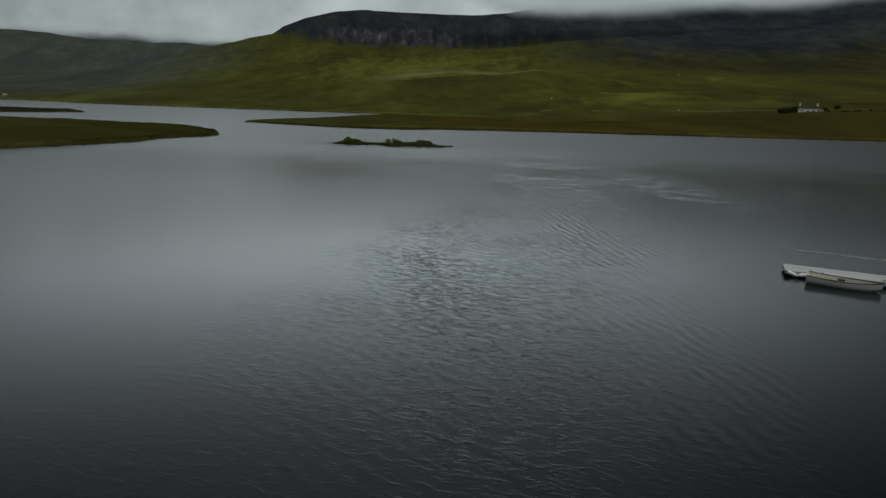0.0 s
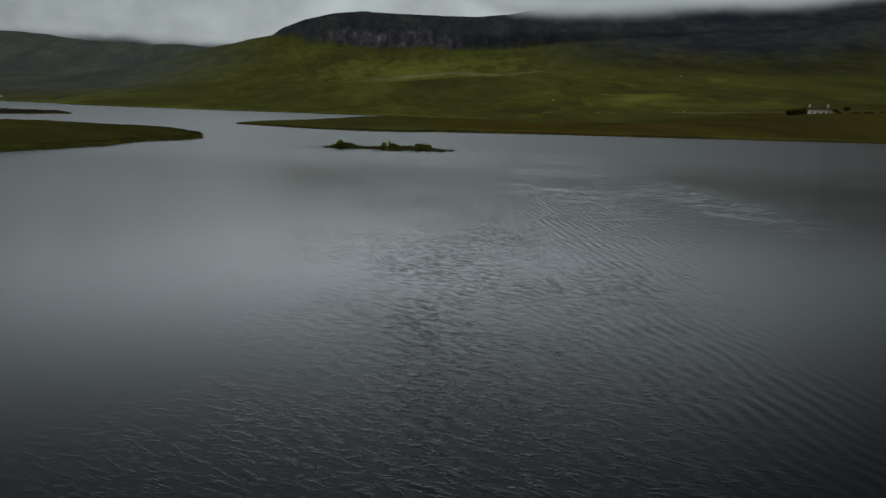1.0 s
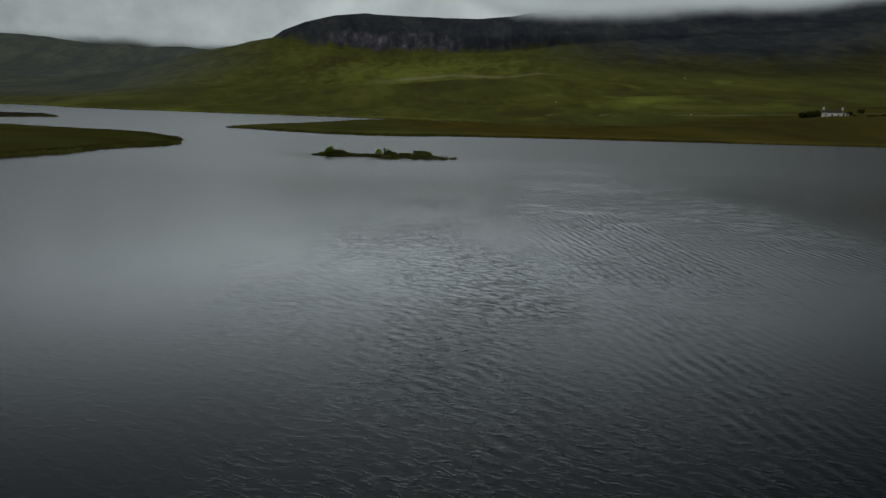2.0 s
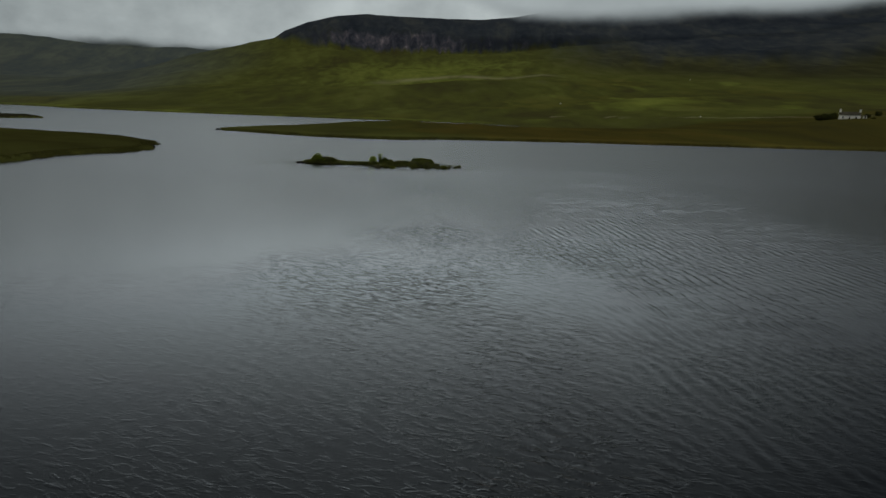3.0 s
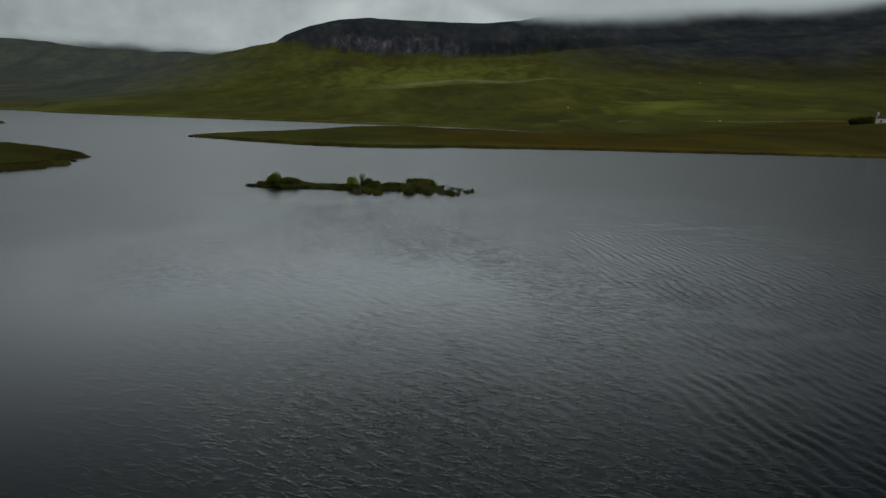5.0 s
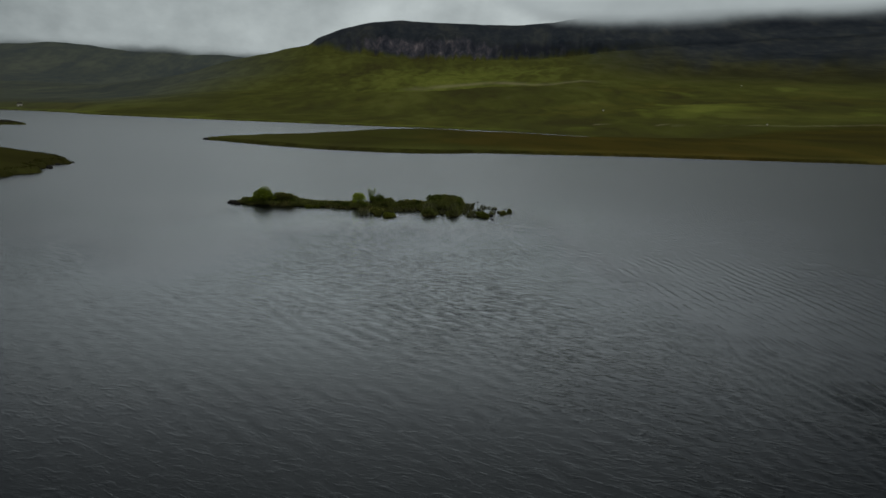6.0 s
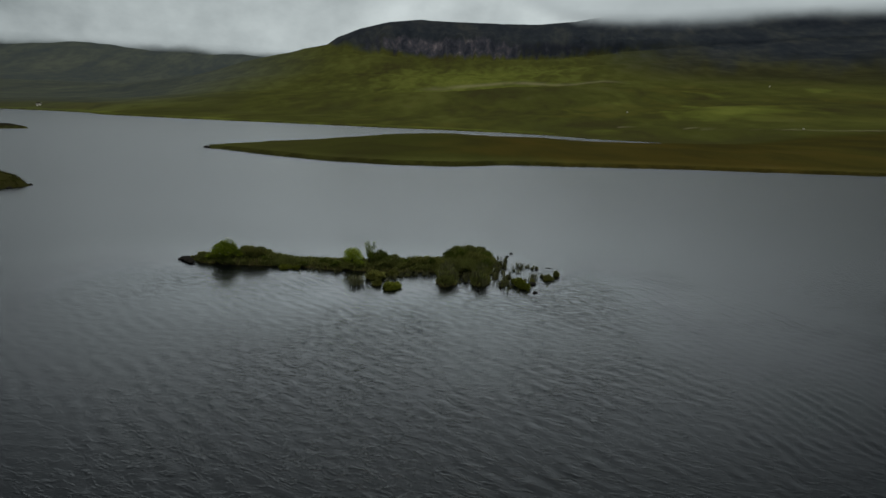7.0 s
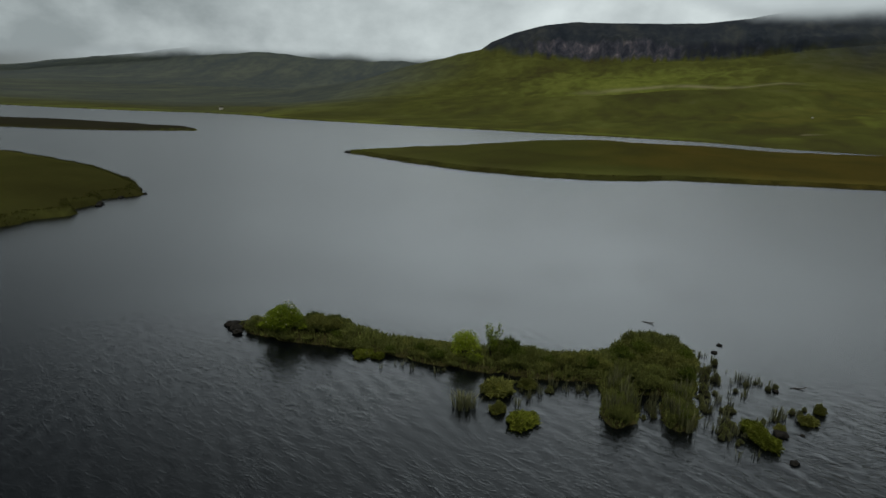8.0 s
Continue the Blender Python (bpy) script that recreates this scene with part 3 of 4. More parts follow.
def tube(bm, points, radii, sides=7):
    """A tapering round stem along points."""
    rings = []
    for k, (p, rad) in enumerate(zip(points, radii)):
        p = Vector(p)
        ahead = (Vector(points[min(k + 1, len(points) - 1)]) - Vector(points[max(k - 1, 0)])).normalized()
        side = ahead.orthogonal().normalized()
        other = ahead.cross(side)
        rings.append([bm.verts.new(p + rad * (math.cos(2 * math.pi * i / sides) * side + math.sin(2 * math.pi * i / sides) * other)) for i in range(sides)])
    for low, top in zip(rings, rings[1:]):
        for i in range(sides):
            bm.faces.new((low[i], low[(i + 1) % sides], top[(i + 1) % sides], top[i])).smooth = True
    bm.faces.new(rings[0][::-1])
    bm.faces.new(rings[-1])
    return bm


def leaf_mesh(name, centres, ways, sizes, slim, rng):
    """Many small leaves, each two bent triangles."""
    n = len(centres)
    ways = ways / np.linalg.norm(ways, axis=1, keepdims=True)
    side = np.cross(ways, rng.normal(size=(n, 3)))
    side /= np.linalg.norm(side, axis=1, keepdims=True)
    s, slim = sizes[:, None], np.broadcast_to(slim, (n,))[:, None]
    a, c = centres - ways * s * 0.5, centres + ways * s * 0.5
    b, d = centres + side * s * slim * 0.5, centres - side * s * slim * 0.5
    verts = np.stack([a, b, c, d], 1).reshape(-1, 3)
    me = bpy.data.meshes.new(name)
    me.vertices.add(4 * n)
    me.vertices.foreach_set("co", verts.astype(np.float32).ravel())
    me.loops.add(4 * n)
    me.loops.foreach_set("vertex_index", np.arange(4 * n, dtype=np.int32))
    me.polygons.add(n)
    me.polygons.foreach_set("loop_start", np.arange(0, 4 * n, 4, dtype=np.int32))
    me.polygons.foreach_set("loop_total", np.full(n, 4, np.int32))
    me.update(calc_edges=True)
    return me


def crown_points(rng, n, rx, ry, low, top, lumps, open_=0.25):
    """Places and outward ways of leaves on a lumpy crown."""
    cent = rng.normal(size=(lumps, 3))
    cent /= np.linalg.norm(cent, axis=1, keepdims=True)
    cent *= rng.uniform(0.25, 0.72, (lumps, 1))
    size = rng.uniform(0.26, 0.48, lumps)
    which = rng.integers(0, lumps, n)
    way = rng.normal(size=(n, 3))
    way /= np.linalg.norm(way, axis=1, keepdims=True)
    way[:, 2] = np.where(rng.random(n) < 0.7, np.abs(way[:, 2]), way[:, 2])
    p = cent[which] + way * (size[which] * rng.uniform(1 - open_ * 2, 1.05, n))[:, None]
    mid, half = (low + top) / 2, (top - low) / 2
    p = p * (rx, ry, half) + (0, 0, mid)
    p[:, 2] = np.where(p[:, 2] < low, low + (low - p[:, 2]) * 0.6, p[:, 2])
    return p, way


def build_bush(name, seed, label, group, rx, top, n, leaf, mat, lumps=14, low=0.06, stems=6, blossom=0):
    rng = np.random.default_rng(seed)
    bush = thing(name, pose(0, 0, -50), label, "bush", group)
    p, way = crown_points(rng, n, rx, rx * 0.92, low, top, lumps)
    if top > 1.5:
        p[:, 2] *= 1.12 - 0.5 * np.clip((p[:, 0] ** 2 + p[:, 1] ** 2) / rx**2, 0, 1)
    ways, size, slim = way * 0.8 + (0, 0, 0.6) + rng.normal(size=p.shape) * 0.7, leaf * rng.uniform(0.7, 1.35, n), np.full(n, 0.5)
    leaves = p
    if top < 1.0:
        spots = p[p[:, 2] > top * 0.55]
        spots = spots[rng.integers(0, len(spots), 90)] + (0, 0, 0.07)
        leaves, ways = np.concatenate([p, spots]), np.concatenate([ways, rng.normal(size=spots.shape) * 0.3 + (0, 0, 1)])
        size, slim = np.concatenate([size, rng.uniform(0.12, 0.38, 90)]), np.concatenate([slim, np.full(90, 0.14)])
    part("crown", leaf_mesh("crown", leaves, ways, size, slim, rng), mat, bush)
    bm = bmesh.new()
    for k in range(stems):
        a, far = rng.uniform(0, 6.28), rng.uniform(0.25, 0.6) * rx
        tip = (far * math.cos(a), far * math.sin(a), top * rng.uniform(0.6, 0.85))
        tube(bm, [(0.15 * tip[0], 0.15 * tip[1], -0.12), (0.4 * tip[0], 0.4 * tip[1], tip[2] * 0.45), tip], [0.03 * top, 0.02 * top, 0.006 * top], 5)
    part("stem_cluster", bm, BARK, bush)
    if blossom:
        pick = p[rng.integers(0, n, blossom)]
        pick = pick[(pick[:, 2] > top * 0.35)] * (1.06, 1.06, 1.03)
        up = rng.normal(size=pick.shape) * 0.4 + (0, -0.7, 0.6)
        part("blossom", leaf_mesh("blossom", pick, up, np.full(len(pick), leaf * 1.15), 0.9, rng), BLOSSOM, bush, "small pale flowers")
    return bush


def build_sedge(name, seed, label, group, spread, tall, n, mat, droop=0.35):
    """A clump of grass-like blades."""
    rng = np.random.default_rng(seed)
    clump = thing(name, pose(0, 0, -50), label, "sedge", group)
    bm = bmesh.new()
    for _ in range(n):
        a, d = rng.uniform(0, 6.28), spread * math.sqrt(rng.random())
        x, y, h = d * math.cos(a), d * math.sin(a), tall * rng.uniform(0.55, 1.1)
        lean = droop * h * rng.uniform(0.2, 1.0)
        b = a + rng.uniform(-0.8, 0.8)
        w = rng.uniform(0.012, 0.024)
        sx, sy = -math.sin(b) * w, math.cos(b) * w
        mx, my = x + math.cos(b) * lean * 0.3, y + math.sin(b) * lean * 0.3
        tx, ty = x + math.cos(b) * lean, y + math.sin(b) * lean
        v = [bm.verts.new(q) for q in ((x - sx, y - sy, -0.1), (x + sx, y + sy, -0.1), (mx + sx, my + sy, h * 0.6), (mx - sx, my - sy, h * 0.6), (tx, ty, h))]
        bm.faces.new((v[0], v[1], v[2], v[3]))
        bm.faces.new((v[3], v[2], v[4]))
    part("foliage", bm, mat, clump)
    return clump


def build_tussock(name, seed, label, group, rx, top, n, mat, rugged=0.25):
    """A ragged mound: a dark peat body, moss over its upper side and blades hanging from its rim."""
    rng = np.random.default_rng(seed)
    mound = thing(name, pose(0, 0, -50), label, "tussock", group)

    def lump(w):
        q = Vector((w[0], w[1], 0.6 * w[2]))
        return 1 + rugged * noise.noise(q * 1.6 + Vector((seed, 0, 0))) + 0.55 * rugged * noise.noise(q * 4.3 + Vector((0, seed, 0)))

    bm = bmesh.new()
    bmesh.ops.create_icosphere(bm, subdivisions=3, radius=1.0)
    for v in bm.verts:
        f = lump(v.co)
        v.co = Vector((v.co.x * rx * f, v.co.y * rx * f, (v.co.z * top * f if v.co.z > 0 else v.co.z * 0.25)))
    for f in bm.faces:
        f.smooth = True
    part("mossy_body", bm, MOSSBED if rx > 0.3 else PEAT, mound)
    way = rng.normal(size=(n, 3))
    way[:, 2] = np.abs(way[:, 2])
    way /= np.linalg.norm(way, axis=1, keepdims=True)
    way = way[way[:, 2] > 0.22 + 0.12 * rng.normal(size=n)]
    m = len(way)
    lumps = np.array([lump(w) for w in way])[:, None]
    p = way * lumps * (rx, rx, top) * rng.uniform(0.94, 1.14, (m, 1))
    long_ = rng.random(m) < 0.12
    ways = np.where(long_[:, None], way * (0.9, 0.9, 0.1) + (0, 0, 0.55), way) + rng.normal(size=p.shape) * 0.5
    size = np.where(long_, rng.uniform(0.14, 0.34, m), rng.uniform(0.07, 0.14, m)) * min(1.0, rx / 0.35)
    part("moss", leaf_mesh("moss", p, ways, size, np.where(long_, 0.12, 0.35), rng), mat, mound)
    return mound


def build_boulder(seed, label, group, category="rock"):
    bm = bmesh.new()
    bmesh.ops.create_icosphere(bm, subdivisions=3, radius=1.0)
    for v in bm.verts:
        q = v.co * 1.3 + Vector((seed * 3.1, 1.7, 0))
        v.co *= 1 + 0.45 * noise.noise(q) + 0.14 * noise.noise(q * 3)
        v.co.z *= 0.7
    for f in bm.faces:
        f.smooth = True
    me = bpy.data.meshes.new("boulder")
    bm.to_mesh(me)
    bm.free()
    me.materials.append(ROCK)
    ob = new("boulder", me)
    ob.matrix_basis = pose(0, 0, -50)
    return tagged(ob, label, category, group)


def set_down(ob, x, y, z, turn=0.0, sx=1.0, sy=None, sz=None):
    own = ob.scale
    m = pose(x, y, z, 0, 0, turn) @ Matrix.Diagonal((sx / own[0], (sy or sx) / own[1], (sz or sx) / own[2], 1))
    return copy_thing(ob, m)


def lay_down(ob, x, y, z, turn=0.0, sx=1.0, sy=None, sz=None):
    """The first of a kind goes to its own place."""
    ob.matrix_basis = pose(x, y, z, 0, 0, turn) @ Matrix.Diagonal((sx, sy or sx, sz or sx, 1))
    return ob


class Kind:
    """Models of one kind: the first uses of each are the models themselves, later ones are copies."""

    def __init__(self, models):
        self.models, self.used, self.count = models, set(), 0

    def place(self, x, y, z, turn=0.0, sx=1.0, sy=None, sz=None):
        k = self.count % len(self.models)
        self.count += 1
        ob = self.models[k]
        if k not in self.used:
            self.used.add(k)
            return lay_down(ob, x, y, z, turn, sx, sy, sz)
        return set_down(ob, x, y, z, turn, sx, sy, sz)


# ---- the small island ----
ISLET = [(-25.8, 163.3), (-24.0, 162.6), (-21.8, 162.2), (-19.5, 162.5), (-16.5, 162.8), (-14.3, 162.8), (-12.0, 162.6), (-9.8, 162.9), (-8.0, 163.3), (-6.0, 163.5),
         (-4.0, 163.7), (-3.6, 160.6), (-2.9, 159.6), (-2.0, 160.2), (-1.9, 163.2), (-1.0, 163.6), (-0.8, 160.4), (-0.2, 159.7), (0.5, 160.6), (0.8, 164.0), (1.2, 168.4),
         (0.7, 170.4), (-1.0, 171.3), (-2.8, 170.8), (-4.2, 168.0), (-6.4, 166.6), (-9.0, 166.4), (-12.0, 165.6), (-16.0, 165.3), (-19.0, 165.8), (-22.0, 165.6), (-24.6, 164.1)]


def islet_ground(x, y):
    d = inside(x, y, ISLET) + 0.5 * fbm(x / 1.6, y / 1.6, 3, 41)
    head = np.exp(-(((x + 20.3) / 2.5) ** 2) - ((y - 163.6) / 1.8) ** 2)
    z = 0.22 * smooth(d / 0.3) + 0.15 * smooth(d / 1.6) + 0.4 * head * smooth(d / 1.2) + 0.12 * fbm(x / 0.7, y / 0.7, 3, 43) * smooth(d / 0.4)
    return np.where(d > 0, z, np.clip(d * 0.6, -1.5, -0.02))


gx, gy = np.meshgrid(np.linspace(-28, 4, 257), np.linspace(157, 174, 137))
islet_mat = plain("islet_turf", (0.016, 0.015, 0.007), (0.048, 0.045, 0.015), 1.0, 6, 0.05, spec=0.02)
tagged(sheet("ground_islet", gx, gy, islet_ground(gx, gy), False, islet_mat), "low peaty islet with dark undercut turf", "island", kind="structure")


def islet_z(x, y):
    return float(islet_ground(np.array([x]), np.array([y]))[0])


heather = Kind([build_bush("heather_bush", 100 + k, "dense dark green heather bush on the islet", "heather on the islet", 0.72, 0.70, 1900, 0.082, HEATHER, 34) for k in range(5)])
myrtle = Kind([build_bush("bog_myrtle", 200 + k, "olive green bog myrtle bush on the islet", "bog myrtle on the islet", 0.66, 0.78, 1700, 0.082, MYRTLE, 28) for k in range(4)])
shrub = Kind([build_bush("scrub_bush", 240 + k, "dark green rounded scrub bush on the islet", "scrub on the islet", 0.8, 0.96, 2000, 0.085, SCRUB, 18) for k in range(3)])
rng = np.random.default_rng(7)


def grow(kind, ax, ay, bx, by, half, n, size, tall):
    """Bushes strewn along a strip of the islet."""
    for k in range(n):
        f, o = (k + rng.uniform(0.1, 0.9)) / n, rng.uniform(-half, half)
        ex, ey = bx - ax, by - ay
        ln = math.hypot(ex, ey)
        x, y = ax + ex * f - ey / ln * o, ay + ey * f + ex / ln * o
        z = islet_z(x, y)
        if z < 0.05:
            continue
        s = size * rng.uniform(0.75, 1.2)
        kind.place(x, y, z - 0.05, rng.uniform(0, 360), s, s, tall * rng.uniform(0.75, 1.2))


grow(heather, -24.8, 163.3, -22.4, 163.5, 0.6, 12, 0.72, 0.62)
grow(heather, -22.4, 163.5, -17.6, 163.9, 1.2, 36, 0.8, 0.40)
grow(heather, -20.7, 164.5, -18.5, 164.6, 0.6, 10, 0.85, 0.62)
grow(myrtle, -20.4, 163.9, -18.8, 164.0, 0.6, 8, 0.9, 0.8)
grow(heather, -17.6, 163.8, -14.2, 163.8, 0.95, 24, 0.75, 0.27)
grow(heather, -14.2, 164.1, -10.5, 164.1, 1.25, 24, 0.8, 0.36)
grow(myrtle, -14.6, 164.1, -11.0, 164.2, 1.0, 9, 0.78, 0.42)
grow(heather, -9.6, 164.2, -7.4, 164.3, 0.9, 12, 0.9, 1.2)
grow(heather, -7.6, 164.6, -3.8, 165.3, 1.0, 26, 0.88, 0.58)
grow(myrtle, -6.8, 164.5, -3.6, 165.3, 0.7, 10, 0.88, 0.8)
grow(heather, -3.2, 165.0, 0.6, 165.4, 1.4, 24, 1.0, 1.0)
grow(myrtle, -3.0, 166.8, 0.4, 167.2, 1.1, 16, 1.0, 1.0)
grow(heather, -2.6, 168.8, 0.3, 169.0, 1.2, 22, 1.05, 1.15)
grow(heather, -2.9, 163.6, -2.8, 159.9, 0.4, 13, 0.66, 0.85)
grow(heather, -0.1, 163.8, -0.1, 159.9, 0.42, 14, 0.68, 0.85)

for ax, ay, bx, by, n in ((-24.8, 162.95, -21.8, 162.5, 7), (-21.8, 162.5, -16.5, 163.0, 7), (-16.5, 163.0, -9.8, 163.1, 9), (-9.8, 163.1, -4.2, 163.9, 7)):
    grow(heather, ax, ay, bx, by, 0.18, n, 0.5, 0.42)
for cx in (-2.8, -0.1):
    grow(heather, cx - 0.4, 160.05, cx + 0.4, 159.95, 0.25, 7, 0.55, 0.7)

for x, y, s, tall in ((-20.5, 164.3, 1.1, 0.75), (-19.4, 164.4, 1.0, 0.7), (-20.9, 163.2, 0.8, 0.5), (-18.6, 163.4, 0.7, 0.4), (-15.2, 163.2, 0.6, 0.35), (-13.4, 163.6, 0.85, 0.55), (-12.4, 163.1, 0.8, 0.55),
                      (-10.4, 163.2, 0.7, 0.55), (-8.8, 164.2, 1.1, 1.3), (-8.2, 163.8, 0.9, 1.05), (-6.4, 164.3, 0.8, 0.7), (-4.6, 164.7, 0.9, 0.8), (-2.9, 165.8, 1.0, 1.3), (-1.9, 167.3, 1.1, 1.2),
                      (0.3, 165.2, 0.9, 1.0), (0.3, 167.6, 0.9, 1.1), (-2.9, 161.3, 0.6, 0.7), (-0.1, 160.8, 0.6, 0.7), (-0.2, 162.8, 0.6, 0.7), (-22.9, 163.6, 0.7, 0.6)):
    shrub.place(x, y, islet_z(x, y) - 0.05, rng.uniform(0, 360), s, s, tall)

willow = build_bush("willow_bush", 31, "bright green rounded willow bush on the islet's headland", "", 1.3, 1.62, 9500, 0.085, WILLOW, 60, 0.0, 9, 90)
lay_down(willow, -21.95, 163.0, islet_z(-21.95, 163.0) - 0.05)
gorse = build_bush("gorse_bush", 32, "yellow-green gorse bush with pale flowers", "", 1.1, 1.6, 5000, 0.08, WILLOW, 34, 0.0, 7, 90)
herb = Kind([build_bush("marsh_herb", 210 + k, "fresh green leafy herb beside the willow", "herbs on the islet", 0.5, 0.6, 1200, 0.075, WILLOW, 16) for k in range(2)])
for x, y, size in ((-23.4, 163.0, 0.8), (-23.0, 163.5, 0.9), (-22.9, 162.9, 0.7), (-24.1, 163.2, 0.6), (-20.7, 163.1, 0.7), (-10.2, 163.5, 0.7)):
    herb.place(x, y, islet_z(x, y) - 0.05, rng.uniform(0, 360), size)
lay_down(gorse, -11.1, 163.85, islet_z(-11.1, 163.85) - 0.05)


def build_sapling(x, y):
    """A fan of upright willow rods, leafy from a third of their height."""
    g = np.random.default_rng(33)
    tree_ = thing("willow_sapling", pose(x, y, islet_z(x, y) - 0.05), "slender light green willow sapling on the islet", "sapling")
    bm = bmesh.new()
    spots = []
    for k in range(11):
        a = k * 2.4
        far = g.uniform(0.18, 0.62)
        tip = Vector((far * math.cos(a), far * math.sin(a), g.uniform(1.5, 2.15)))
        tube(bm, [(0.04 * math.cos(a), 0.04 * math.sin(a), -0.1), tip * 0.5 * 0.85, tip], [0.018, 0.011, 0.004], 5)
        spots += [tip * f for f in np.linspace(0.34, 1.03, 64)]
    part("stem_cluster", bm, BARK, tree_)
    p = np.array(spots)
    p = p + g.normal(size=p.shape) * (0.06, 0.06, 0.03)
    part("foliage", leaf_mesh("foliage", p, g.normal(size=p.shape) * 0.6 + (0, 0, 0.8), g.uniform(0.08, 0.15, len(p)), 0.45, g), WILLOW, tree_)


build_sapling(-9.7, 164.1)

sedge = Kind([build_sedge("sedge_clump", 300 + k, "grey-green sedge clump standing in shallow water", "sedge round the islet", 0.26, 0.6, 22, SEDGE) for k in range(4)])
reed = Kind([build_sedge("reed_clump", 320 + k, "upright dark reed clump in the water", "reeds round the islet", 0.42, 0.7, 42, SEDGE, 0.8) for k in range(2)])
tussock = Kind([build_tussock("moss_tussock", 340 + k, "mossy green tussock rising from the water", "tussocks round the islet", 0.5, 0.4, 3200, MOSS if k == 1 else MYRTLE, 0.6) for k in range(3)])
for x, y, s, tall in ((-8.7, 161.1, 1.8, 1.1), (-6.95, 158.3, 1.5, 0.8), (5.5, 163.4, 0.75, 0.8), (6.3, 164.8, 0.5, 0.9), (-16.6, 162.4, 1.3, 0.5), (-7.3, 162.0, 0.8, 1.0),
                      (-8.1, 158.9, 0.7, 0.9), (-15.6, 162.4, 0.7, 0.5), (4.1, 162.0, 0.5, 0.7)):
    tussock.place(x, y, 0.0, rng.uniform(0, 360), s, s * rng.uniform(0.75, 1.0), tall)
long_mound = build_tussock("moss_tussock", 349, "long olive tussock rising from the water", "tussocks round the islet", 0.55, 0.45, 4600, MOSS, 0.5)
lay_down(long_mound, 3.1, 160.8, 0.0, -63, 2.0, 0.75, 1.0)
for x, y in ((-9.7, 158.6), (-9.45, 158.9), (-9.9, 158.9)):
    reed.place(x, y, 0.0, rng.uniform(0, 360), 1.0, 1.0, rng.uniform(0.9, 1.1))
for x, y, s in ((4.2, 163.3, 1.1), (4.5, 163.5, 0.8), (3.3, 167.2, 0.9), (3.6, 167.4, 0.7), (2.1, 161.1, 0.9), (1.9, 162.4, 0.9), (1.25, 162.9, 1.0), (-4.8, 162.6, 0.7),
                (-7.0, 160.8, 0.8), (-6.6, 161.6, 0.9), (-7.4, 159.9, 0.7), (-1.4, 161.6, 0.7), (-1.2, 163.2, 0.8), (-6.2, 162.6, 0.8)):
    sedge.place(x, y, 0.0, rng.uniform(0, 360), s)
for cx in (-2.85, -0.15):
    for k in range(11):
        x, y = cx + rng.normal(0, 0.42), 160.1 + 3.6 * (k + rng.random()) / 11
        sedge.place(x, y, max(islet_z(x, y), 0.0) + 0.1, rng.uniform(0, 360), rng.uniform(0.9, 1.3), None, rng.uniform(1.1, 1.6))
sprig = Kind([build_sedge("reed_sprig", 330 + k, "thin sprig of dark reeds in shallow water", "reed sprigs round the islet", 0.15, 0.42, 9, SEDGE, 0.35) for k in range(4)])
tuft = Kind([build_tussock("peat_tuft", 360 + k, "small dark tuft breaking the water", "tufts round the islet", 0.19, 0.22, 1000, HEATHER, 0.55) for k in range(3)])
for k in range(84):
    x, y = 0.9 + abs(rng.normal(0, 1.05)), rng.uniform(160.6, 170.5)
    s = rng.uniform(0.45, 1.1)
    if rng.random() < 0.27:
        tuft.place(x, y, -0.03, rng.uniform(0, 360), s, s * rng.uniform(0.7, 1.0), s * rng.uniform(0.8, 1.6))
    else:
        sprig.place(x, y, 0.0, rng.uniform(0, 360), s, s, s * rng.uniform(0.7, 1.2))
for ax, ay, bx, by, n in ((-8.4, 161.8, -4.4, 162.9, 22), (-2.0, 160.8, -0.9, 163.4, 10), (-16.0, 161.8, -10.0, 161.9, 8), (2.6, 161.6, 5.6, 164.6, 12), (2.6, 166.6, 5.2, 167.4, 12), (1.4, 159.4, 3.6, 160.4, 7)):
    for k in range(n):
        f = rng.random()
        x, y, s = ax + (bx - ax) * f + rng.normal(0, 0.25), ay + (by - ay) * f + rng.normal(0, 0.35), rng.uniform(0.5, 1.0)
        if rng.random() < 0.5:
            tuft.place(x, y, -0.03, rng.uniform(0, 360), s * 0.8, s * 0.7, s)
        else:
            sprig.place(x, y, 0.0, rng.uniform(0, 360), s, s, s)

stones = Kind([build_boulder(k, "dark wet boulder at the water's edge", "boulders") for k in range(4)])
for x, y, z, s in ((-25.5, 163.2, 0.12, 0.36), (-25.9, 163.3, 0.05, 0.26), (-25.0, 162.8, 0.1, 0.34), (-24.6, 162.3, 0.08, 0.30), (-25.1, 163.7, 0.1, 0.3), (2.8, 172.7, 0.03, 0.16),
                   (2.35, 171.2, 0.03, 0.17), (4.1, 159.3, 0.02, 0.17), (4.05, 161.6, 0.05, 0.26), (4.8, 166.6, 0.02, 0.15), (5.0, 162.0, 0.0, 0.1),
                   (-73.4, 205.2, 0.05, 0.35), (-72.4, 204.2, 0.05, 0.28), (-74.6, 206.5, 0.1, 0.4), (-71.6, 203.0, 0.05, 0.55), (-70.9, 203.6, 0.05, 0.4), (-67.2, 192.2, 0.05, 0.4), (-68.2, 193.4, 0.1, 0.4), (-70.6, 199.0, 0.05, 0.35),
                   (-93.6, 313.4, 0.15, 0.9), (-92.2, 312.0, 0.15, 0.8)):
    stones.place(x, y, z, rng.uniform(0, 360), s, s * rng.uniform(0.8, 1.2), s * rng.uniform(0.7, 1.0))


